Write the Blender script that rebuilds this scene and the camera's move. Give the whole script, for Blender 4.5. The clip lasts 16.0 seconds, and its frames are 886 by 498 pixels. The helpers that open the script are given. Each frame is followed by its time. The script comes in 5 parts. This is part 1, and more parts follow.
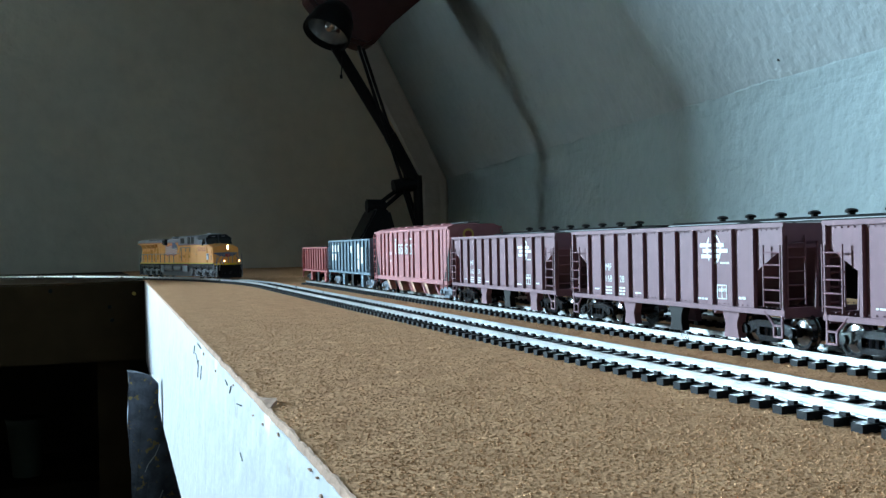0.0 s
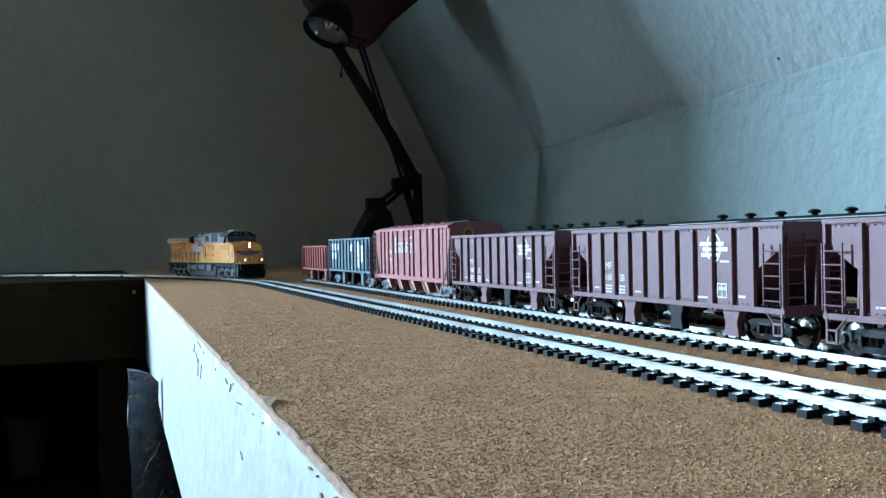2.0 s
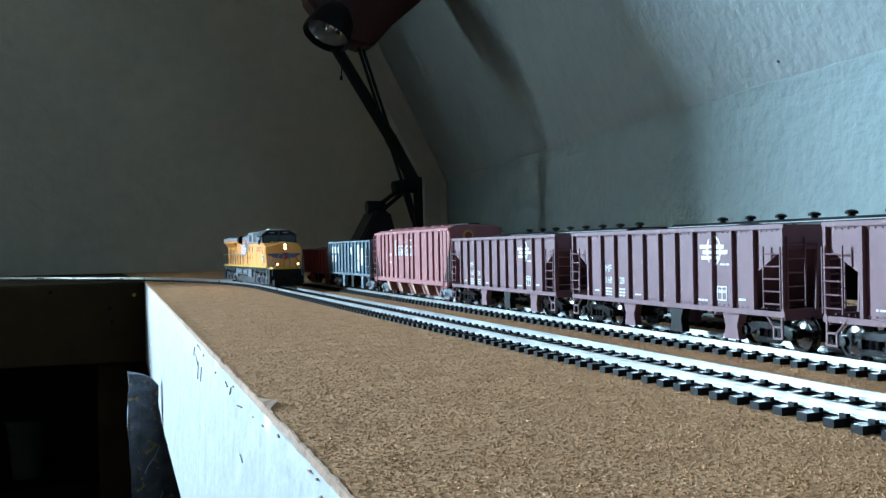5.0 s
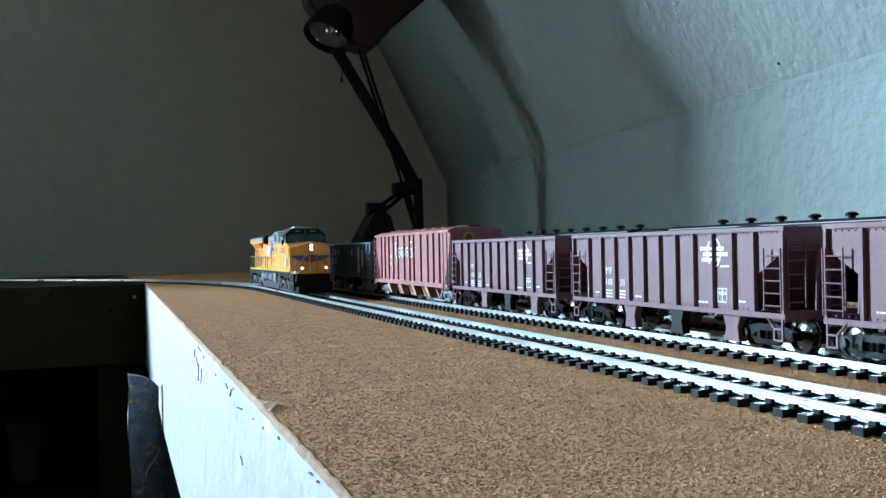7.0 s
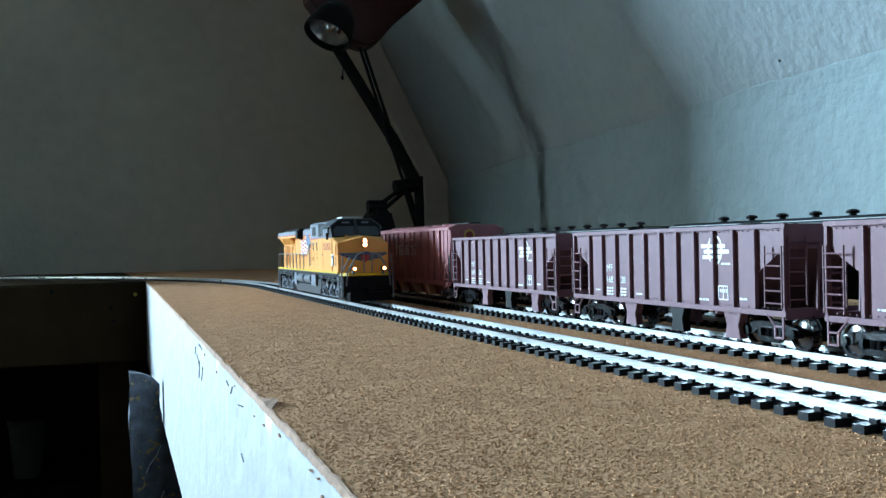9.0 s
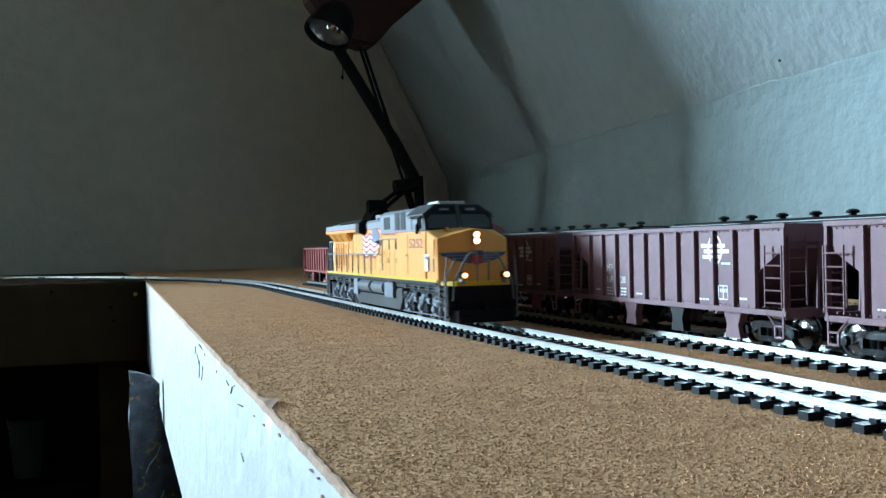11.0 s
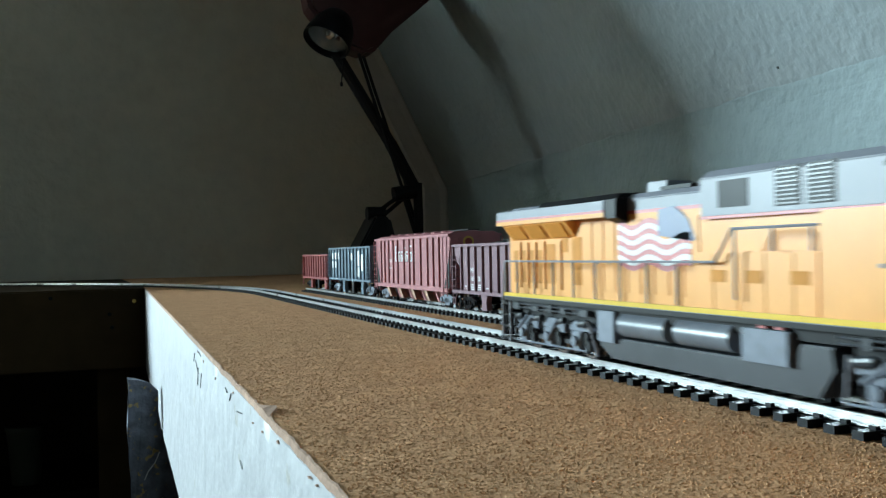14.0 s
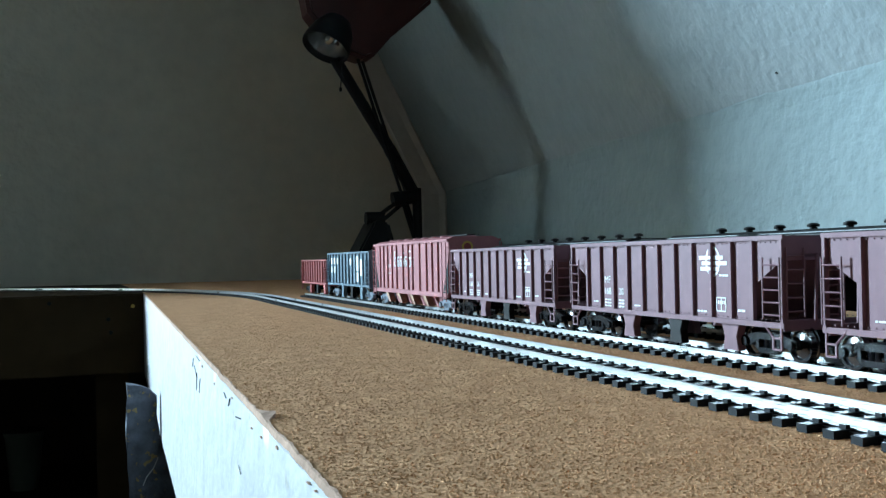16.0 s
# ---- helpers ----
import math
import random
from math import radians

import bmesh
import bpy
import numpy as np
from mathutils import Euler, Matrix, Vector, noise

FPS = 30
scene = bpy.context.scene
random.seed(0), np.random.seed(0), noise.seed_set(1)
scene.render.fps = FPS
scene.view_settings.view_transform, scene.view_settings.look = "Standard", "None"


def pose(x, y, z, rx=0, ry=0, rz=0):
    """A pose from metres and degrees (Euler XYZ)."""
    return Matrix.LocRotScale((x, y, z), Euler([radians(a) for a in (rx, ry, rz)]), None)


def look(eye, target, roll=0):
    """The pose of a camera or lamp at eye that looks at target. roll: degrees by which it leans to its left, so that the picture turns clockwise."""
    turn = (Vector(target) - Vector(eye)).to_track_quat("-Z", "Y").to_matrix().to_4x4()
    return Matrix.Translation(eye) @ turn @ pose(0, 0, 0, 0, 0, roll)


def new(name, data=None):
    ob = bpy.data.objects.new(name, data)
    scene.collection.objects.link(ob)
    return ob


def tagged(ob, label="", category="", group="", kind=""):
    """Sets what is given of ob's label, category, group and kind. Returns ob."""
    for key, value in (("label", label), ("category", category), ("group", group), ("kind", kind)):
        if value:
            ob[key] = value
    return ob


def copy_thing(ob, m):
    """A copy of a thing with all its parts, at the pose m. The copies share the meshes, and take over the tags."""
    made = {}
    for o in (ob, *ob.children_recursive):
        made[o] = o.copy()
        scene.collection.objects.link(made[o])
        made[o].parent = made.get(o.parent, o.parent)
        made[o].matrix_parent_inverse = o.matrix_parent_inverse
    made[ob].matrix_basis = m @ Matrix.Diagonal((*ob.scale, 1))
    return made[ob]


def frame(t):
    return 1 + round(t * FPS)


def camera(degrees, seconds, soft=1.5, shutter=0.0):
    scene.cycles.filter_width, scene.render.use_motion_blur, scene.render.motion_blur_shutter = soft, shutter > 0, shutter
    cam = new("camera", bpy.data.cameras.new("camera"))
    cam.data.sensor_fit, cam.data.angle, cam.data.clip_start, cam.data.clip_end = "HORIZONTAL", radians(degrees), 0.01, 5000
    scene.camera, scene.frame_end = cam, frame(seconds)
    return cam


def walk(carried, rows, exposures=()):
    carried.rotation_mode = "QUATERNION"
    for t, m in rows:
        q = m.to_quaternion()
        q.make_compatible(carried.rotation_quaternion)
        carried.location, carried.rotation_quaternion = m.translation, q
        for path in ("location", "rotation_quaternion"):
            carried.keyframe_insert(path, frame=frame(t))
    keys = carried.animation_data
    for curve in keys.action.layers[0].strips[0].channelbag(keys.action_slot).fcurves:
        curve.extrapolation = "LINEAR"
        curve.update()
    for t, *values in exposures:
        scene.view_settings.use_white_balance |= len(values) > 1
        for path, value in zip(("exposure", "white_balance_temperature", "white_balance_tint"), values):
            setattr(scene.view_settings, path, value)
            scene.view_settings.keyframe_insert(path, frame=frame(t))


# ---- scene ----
MM = 0.001
EYE = Vector((0.0, 0.0, 0.0398))
RAIL = 4.3                       # rail top above the board, mm
D1, D2, D3 = 158.0, 216.3, 275.0  # centre lines of the three tracks, mm
CURVE_R, CURVE_Y = 1000.0, 1000.0

# ---- camera ----
cam = camera(49.5, 16.0, soft=1.35, shutter=0.8)


def cam_pose(dx, dy):
    """The resting view, nudged by small turns (in 1/1700 radian)."""
    yaw, pitch = 0.33286 - dx / 1700.0, -0.0032 + dy / 1700.0
    way = Vector((math.sin(yaw) * math.cos(pitch), math.cos(yaw) * math.cos(pitch), math.sin(pitch)))
    return look(EYE, EYE + way, -1.146)


SHAKE = [(0, 0, 0), (0.5, 0, -2.5), (1, 0, -2), (1.5, 0, -1), (2, 0, -2.5), (2.5, 0, -1), (3, 0, -4), (3.5, 0, -1), (4, 0, 2),
         (6.5, 0, 3), (7, 0.5, 6), (7.5, 3, 4.5), (8, 2, 0), (8.5, 2, 1), (9, 2, 1.5), (11.5, 2, 1), (12, 2, 2.5), (12.5, 0, 1),
         (13, -2, 3), (13.5, 1, 12), (14, 0, 13), (14.5, -2, 23), (15, -3, 18), (15.5, -2, 19.5), (16, -2, 22)]
# the camera's own drift of exposure and white balance: seconds, stops, kelvin, tint
LIGHT = [(0, 0, 6450, 10), (1, 0, 6350, 10), (2, -0.03, 6000, 10), (3, -0.03, 5950, 10), (4, -0.02, 6050, 10), (6.5, 0, 6450, 10), (8.5, 0, 6250, 10), (9, 0, 6200, 10),
         (11.5, 0, 6450, 10), (12.5, 0, 5950, 10), (13, -0.04, 5900, 10), (13.5, -0.2, 5850, 10), (14, -0.33, 7200, 10), (14.5, -0.33, 6950, 10),
         (15, -0.27, 6700, 10), (15.5, -0.13, 6650, 10), (16, 0, 6450, 10)]
walk(cam, [(t, cam_pose(dx, dy)) for t, dx, dy in SHAKE], exposures=LIGHT)

# ---- light ----
world = bpy.data.worlds.new("attic_sky")
scene.world = world
world.use_nodes = True
wn = world.node_tree
sky = wn.nodes.new("ShaderNodeTexSky")
sky.sky_type, sky.sun_disc, sky.sun_elevation, sky.sun_rotation = "NISHITA", False, radians(28), radians(200)
wn.nodes["Background"].inputs[1].default_value = 0.1
wn.links.new(sky.outputs[0], wn.nodes["Background"].inputs[0])

# window in a deep unseen gable recess, whose added jamb shades the wall (metres)
GABLE_Y, RECESS = 2.1, 0.74
RECESS_X0, RECESS_X1, RECESS_Z0, RECESS_Z1 = -2.36, -1.122, -0.05, 1.2
WIN_X0, WIN_X1, WIN_Z0, WIN_Z1 = -2.21, -1.96, 0.30, 1.05
lamp_data = bpy.data.lights.new("window_daylight", "AREA")
lamp_data.shape, lamp_data.size, lamp_data.size_y = "RECTANGLE", WIN_X1 - WIN_X0, WIN_Z1 - WIN_Z0
lamp_data.energy, lamp_data.color = 428.0, (0.575, 0.845, 1.01)
daylight = new("window_daylight", lamp_data)
daylight.matrix_world = look(((WIN_X0 + WIN_X1) / 2, GABLE_Y + RECESS - 0.02, (WIN_Z0 + WIN_Z1) / 2),
                             ((WIN_X0 + WIN_X1) / 2, 0, (WIN_Z0 + WIN_Z1) / 2))


# ---- materials ----
def mat(name, rgb, rough=0.5, metal=0.0, var=0.15, scale=200.0, bump=0.0, bump_scale=None, rgb2=None, spots=None, coat=0.0, spec=0.5):
    m = bpy.data.materials.new(name)
    m.use_nodes = True
    nt = m.node_tree
    b = nt.nodes["Principled BSDF"]
    b.inputs["Roughness"].default_value, b.inputs["Metallic"].default_value = rough, metal
    b.inputs["Specular IOR Level"].default_value = spec
    b.inputs["Coat Weight"].default_value = coat
    co = nt.nodes.new("ShaderNodeTexCoord")
    n1, n2 = nt.nodes.new("ShaderNodeTexNoise"), nt.nodes.new("ShaderNodeTexNoise")
    n1.inputs["Scale"].default_value, n2.inputs["Scale"].default_value = scale, scale / 9.0
    n1.inputs["Detail"].default_value = n2.inputs["Detail"].default_value = 5
    for n in (n1, n2):
        nt.links.new(co.outputs["Object"], n.inputs["Vector"])
    add = nt.nodes.new("ShaderNodeMath")
    add.operation = "ADD"
    nt.links.new(n1.outputs["Fac"], add.inputs[0])
    nt.links.new(n2.outputs["Fac"], add.inputs[1])
    ramp = nt.nodes.new("ShaderNodeMapRange")
    ramp.inputs["From Min"].default_value, ramp.inputs["From Max"].default_value = 0.7, 1.3
    nt.links.new(add.outputs[0], ramp.inputs["Value"])
    mix = nt.nodes.new("ShaderNodeMix")
    mix.data_type = "RGBA"
    lo = rgb2 or tuple(c * (1 - var) for c in rgb)
    hi = rgb if rgb2 else tuple(min(1, c * (1 + var)) for c in rgb)
    mix.inputs["A"].default_value, mix.inputs["B"].default_value = (*lo, 1), (*hi, 1)
    nt.links.new(ramp.outputs[0], mix.inputs["Factor"])
    out = mix.outputs["Result"]
    if spots:
        sc, thr, col = spots
        n3 = nt.nodes.new("ShaderNodeTexNoise")
        n3.inputs["Scale"].default_value, n3.inputs["Detail"].default_value = sc, 8
        nt.links.new(co.outputs["Object"], n3.inputs["Vector"])
        r3 = nt.nodes.new("ShaderNodeMapRange")
        r3.inputs["From Min"].default_value, r3.inputs["From Max"].default_value = thr, thr + 0.04
        nt.links.new(n3.outputs["Fac"], r3.inputs["Value"])
        mx = nt.nodes.new("ShaderNodeMix")
        mx.data_type = "RGBA"
        mx.inputs["B"].default_value = (*col, 1)
        nt.links.new(r3.outputs[0], mx.inputs["Factor"])
        nt.links.new(out, mx.inputs["A"])
        out = mx.outputs["Result"]
    nt.links.new(out, b.inputs["Base Color"])
    rr = nt.nodes.new("ShaderNodeMapRange")
    rr.inputs["To Min"].default_value, rr.inputs["To Max"].default_value = max(0.02, rough - 0.08), min(1, rough + 0.08)
    nt.links.new(n2.outputs["Fac"], rr.inputs["Value"])
    nt.links.new(rr.outputs[0], b.inputs["Roughness"])
    if bump:
        bp = nt.nodes.new("ShaderNodeBump")
        bp.inputs["Strength"].default_value, bp.inputs["Distance"].default_value = 1.0, bump
        n4 = n1
        if bump_scale:
            n4 = nt.nodes.new("ShaderNodeTexNoise")
            n4.inputs["Scale"].default_value, n4.inputs["Detail"].default_value = bump_scale, 4
            nt.links.new(co.outputs["Object"], n4.inputs["Vector"])
        nt.links.new(n4.outputs["Fac"], bp.inputs["Height"])
        nt.links.new(bp.outputs[0], b.inputs["Normal"])
    return m


def glow(name, rgb, strength):
    m = bpy.data.materials.new(name)
    m.use_nodes = True
    b = m.node_tree.nodes["Principled BSDF"]
    b.inputs["Base Color"].default_value = (*rgb, 1)
    b.inputs["Emission Color"].default_value = (*rgb, 1)
    b.inputs["Emission Strength"].default_value = strength
    return m


M_MAT = mat("sand_mat", (0.78, 0.43, 0.24), 0.95, var=0.3, scale=620, bump=0.0006, bump_scale=900, rgb2=(0.53, 0.277, 0.148), spec=0.05)
M_GRAIN = mat("sand_grains", (0.70, 0.385, 0.21), 0.9, var=0.3, scale=900, rgb2=(0.48, 0.245, 0.125), spec=0.05)
M_FASCIA = mat("white_paint", (0.45, 0.44, 0.455), 0.55, var=0.06, scale=60, bump=0.002, bump_scale=40, spots=(75, 0.655, (0.36, 0.33, 0.30)))
M_TORN = mat("torn_board", (0.5, 0.32, 0.24), 0.9, var=0.25, scale=180, bump=0.001, bump_scale=240, spec=0.1)
M_WALL = mat("textured_wall", (0.208, 0.255, 0.265), 0.9, var=0.06, scale=40, bump=0.004, bump_scale=70)
M_SLOPE = mat("textured_ceiling", (0.228, 0.26, 0.27), 0.9, var=0.06, scale=40, bump=0.004, bump_scale=70)
M_GABLE = mat("gable_wall", (0.72, 0.64, 0.53), 0.92, var=0.08, scale=30, bump=0.004, bump_scale=60, spec=0.1)
# recess colours: pale faces fill the shaded wall, darker cheek cuts the fill
M_PLASTER = mat("pale_plaster", (0.55, 0.54, 0.53), 0.9, var=0.08, scale=30, bump=0.002, bump_scale=48)
M_CHEEK = mat("dim_recess_cheek", (0.28, 0.25, 0.22), 0.85, var=0.2, scale=20, bump=0.002, bump_scale=48)
M_PLANK = mat("old_plank", (0.042, 0.024, 0.010), 0.75, var=0.35, scale=22, bump=0.0006, spec=0.1)
# near-black for unseen walls, to cut bounce, and for shade under the board
M_SHADE = mat("shade_dark", (0.03, 0.022, 0.016), 0.8, var=0.3, scale=16, spec=0.1)
M_FLOOR = mat("dark_boards", (0.03, 0.02, 0.015), 0.8, var=0.3, scale=14, spec=0.1)
M_RAIL = mat("nickel_silver", (0.55, 0.55, 0.55), 0.3, 1.0, var=0.06, scale=300)
M_TIE = mat("black_ties", (0.011, 0.012, 0.015), 0.5, var=0.3, scale=900, spec=0.12)
M_BROWN = mat("oxide_brown", (0.215, 0.118, 0.142), 0.5, var=0.08, scale=260, spec=0.15)
M_PINK = mat("faded_red", (0.38, 0.145, 0.155), 0.55, var=0.1, scale=150, spec=0.15)
M_RED = mat("mineral_red", (0.28, 0.06, 0.058), 0.55, var=0.1, scale=150, spec=0.15)
M_BLUE = mat("grey_blue", (0.11, 0.16, 0.205), 0.5, var=0.1, scale=150, spec=0.15)
M_BLACK = mat("black_plastic", (0.006, 0.006, 0.007), 0.45, var=0.3, scale=200, spec=0.12)
M_GLOSS = mat("gloss_black", (0.006, 0.006, 0.008), 0.2, var=0.3, scale=200, spec=0.45)
M_COAL = mat("coal", (0.012, 0.012, 0.013), 0.6, var=0.5, scale=700, bump=0.001, bump_scale=600)
M_STEEL = mat("bright_steel", (0.36, 0.36, 0.38), 0.22, 1.0, var=0.08, scale=300)
M_WHEEL = mat("blackened_wheel", (0.02, 0.021, 0.024), 0.16, var=0.3, scale=300, coat=1.0, spec=0.9)
M_FADED = mat("faded_lettering", (0.52, 0.36, 0.36), 0.6, var=0.12, scale=400)
M_SLATE = mat("slate_roof_paint", (0.05, 0.055, 0.062), 0.5, var=0.2, scale=150)
M_EDGE = mat("pale_edge", (0.12, 0.13, 0.14), 0.5, var=0.3, scale=120)
M_WHITE = mat("white_marking", (0.7, 0.71, 0.71), 0.5, var=0.02)
M_YELLOW = mat("armour_yellow", (0.84, 0.375, 0.10), 0.36, var=0.05, scale=120, spec=0.2)
M_STRIPE = mat("bright_yellow", (0.72, 0.46, 0.02), 0.4, var=0.04, spec=0.2)
M_GREY = mat("harbour_grey", (0.22, 0.228, 0.26), 0.42, var=0.07, scale=150, spec=0.25)
M_TRUCK = mat("truck_grey", (0.165, 0.19, 0.235), 0.4, var=0.25, scale=250, spec=0.25)
M_TANK = mat("tank_grey", (0.045, 0.05, 0.058), 0.35, var=0.15, scale=120, spec=0.25)
M_AIR = mat("reservoir_grey", (0.16, 0.175, 0.2), 0.32, var=0.15, scale=120, spec=0.3)
M_REDSTRIPE = mat("red_stripe", (0.45, 0.04, 0.035), 0.45, var=0.05)
M_FLAGBLUE = mat("flag_blue", (0.045, 0.065, 0.16), 0.45, var=0.08)
M_BRICK = mat("door_amber", (0.62, 0.25, 0.05), 0.6, var=0.12, scale=200, spec=0.1)
M_GLASS = mat("dark_glass", (0.01, 0.011, 0.012), 0.06, var=0.1)
M_GOLD = mat("gold_emblem", (0.55, 0.34, 0.05), 0.5, var=0.1)
M_LAMPRED = mat("lamp_red", (0.055, 0.014, 0.012), 0.42, var=0.15, scale=60, spec=0.2)
M_ALU = mat("reflector", (0.6, 0.62, 0.64), 0.25, 1.0, var=0.05)
M_FOAM = mat("flecked_foam", (0.15, 0.165, 0.20), 0.9, var=0.5, scale=90, bump=0.006, bump_scale=60, spots=(170, 0.62, (0.42, 0.30, 0.12)))
M_THREAD = mat("pale_thread", (0.5, 0.5, 0.5), 0.8)
M_BUCKET = mat("bucket_plastic", (0.1, 0.13, 0.1), 0.5, var=0.1, scale=30)
M_TRIM = mat("window_paint", (0.5, 0.5, 0.48), 0.45, var=0.04, scale=60)
M_HEAD = glow("headlight_glow", (1.0, 0.74, 0.42), 9.0)
# orange glow on the lamp rims stands for the halo round each light
M_HALO = glow("halo_glow", (1.0, 0.30, 0.06), 2.0)
M_DITCH = glow("ditch_glow", (1.0, 0.66, 0.36), 5.0)


# ---- mesh helpers (millimetres in, metres out) ----
def box(bm, x0, x1, y0, y1, z0, z1):
    v = [bm.verts.new((x, y, z)) for z in (z0, z1) for x, y in ((x0, y0), (x1, y0), (x1, y1), (x0, y1))]
    for f in ((3, 2, 1, 0), (4, 5, 6, 7), (0, 1, 5, 4), (1, 2, 6, 5), (2, 3, 7, 6), (3, 0, 4, 7)):
        bm.faces.new([v[i] for i in f])
    return v


def prism(bm, pts, a0, a1, axis="x"):
    """Extrude a closed outline (pairs) along an axis: x takes (y, z), y takes (x, z), z takes (x, y)."""
    def at(p, a):
        return {"x": (a, p[0], p[1]), "y": (p[0], a, p[1]), "z": (p[0], p[1], a)}[axis]
    lo, hi = [bm.verts.new(at(p, a0)) for p in pts], [bm.verts.new(at(p, a1)) for p in pts]
    n = len(pts)
    bm.faces.new(lo[::-1])
    bm.faces.new(hi)
    for i in range(n):
        bm.faces.new((lo[i], lo[(i + 1) % n], hi[(i + 1) % n], hi[i]))


def rod(bm, p, q, r, n=8, r2=None):
    p, q = Vector(p), Vector(q)
    d = (q - p).normalized()
    side = d.cross(Vector((0, 0, 1)) if abs(d.z) < 0.9 else Vector((1, 0, 0))).normalized()
    up = d.cross(side)
    rings = []
    for c, rad in ((p, r), (q, r if r2 is None else r2)):
        rings.append([bm.verts.new(c + (side * math.cos(2 * math.pi * i / n) + up * math.sin(2 * math.pi * i / n)) * rad) for i in range(n)])
    for i in range(n):
        bm.faces.new((rings[0][i], rings[0][(i + 1) % n], rings[1][(i + 1) % n], rings[1][i]))
    bm.faces.new(rings[0][::-1])
    bm.faces.new(rings[1])


def lathe(bm, profile, n=24, centre=(0, 0, 0), turn=None, caps=True):
    """Turn a profile of (radius, height) pairs about an axis (z unless turned)."""
    turn = turn or Matrix.Identity(3)
    rings = []
    for r, h in profile:
        rings.append([bm.verts.new(Vector(centre) + turn @ Vector((r * math.cos(2 * math.pi * i / n), r * math.sin(2 * math.pi * i / n), h))) for i in range(n)])
    for a, b in zip(rings, rings[1:]):
        for i in range(n):
            bm.faces.new((a[i], a[(i + 1) % n], b[(i + 1) % n], b[i]))
    if caps:
        bm.faces.new(rings[0][::-1])
        bm.faces.new(rings[-1])


def link(name, bm, material, bevel=0.0, smooth=False):
    bmesh.ops.recalc_face_normals(bm, faces=bm.faces)
    if bevel:
        bmesh.ops.bevel(bm, geom=[e for e in bm.edges if e.calc_face_angle(0) > 0.5], offset=bevel, segments=2, affect="EDGES")
    bmesh.ops.scale(bm, vec=(MM, MM, MM), verts=bm.verts)
    me = bpy.data.meshes.new(name)
    bm.to_mesh(me)
    bm.free()
    me.materials.append(material)
    if smooth:
        for p in me.polygons:
            p.use_smooth = True
        me.set_sharp_from_angle(angle=radians(40))
    return new(name, me)


def part(name, bm, material, parent, label="", bevel=0.0, smooth=False):
    ob = link(name, bm, material, bevel, smooth)
    ob.parent = parent
    return tagged(ob, label)


def boxes(*sizes):
    bm = bmesh.new()
    for s in sizes:
        box(bm, *s)
    return bm


def one_rod(p, q, r, n=8, r2=None):
    bm = bmesh.new()
    rod(bm, p, q, r, n, r2)
    return bm


def one_prism(pts, a0, a1, axis="x"):
    bm = bmesh.new()
    prism(bm, pts, a0, a1, axis)
    return bm


def shared(ob, parent, m):
    """Another object on the same mesh."""
    c = new(ob.name.split(".")[0], ob.data)
    c.parent = parent
    c.matrix_basis = m
    return c


def writing(name, text, size, m, material, parent, width=None, label=""):
    cu = bpy.data.curves.new(name, "FONT")
    cu.body, cu.size, cu.extrude = text, size * MM, 0.00004
    cu.align_x, cu.align_y = "CENTER", "CENTER"
    tmp = bpy.data.objects.new(name, cu)
    me = bpy.data.meshes.new_from_object(tmp)
    bpy.data.objects.remove(tmp)
    me.materials.clear()
    me.materials.append(material)
    if width:
        xs = [v.co.x for v in me.vertices]
        k = width * MM / (max(xs) - min(xs))
        for v in me.vertices:
            v.co.x *= k
    me.transform(m)
    ob = new(name, me)
    ob.parent = parent
    return tagged(ob, label)


# text on a side that faces -x, read from that side
def on_side(x, y, z):
    return Matrix.Translation((x * MM, y * MM, z * MM)) @ Matrix(((0, 0, -1, 0), (-1, 0, 0, 0), (0, 1, 0, 0), (0, 0, 0, 1)))


# ---- the room ----
def knee_x(y):
    return 560.0 + 0.095 * (y - 300.0)


KNEE_Z, LEAN, TOP_Z, FLOOR_Z, BACK_Y, LEFT_X = 187.0, -0.5, 1500.0, -780.0, -1500.0, -2400.0


SPOTS = ((592.3, 744.2, 206.9),)


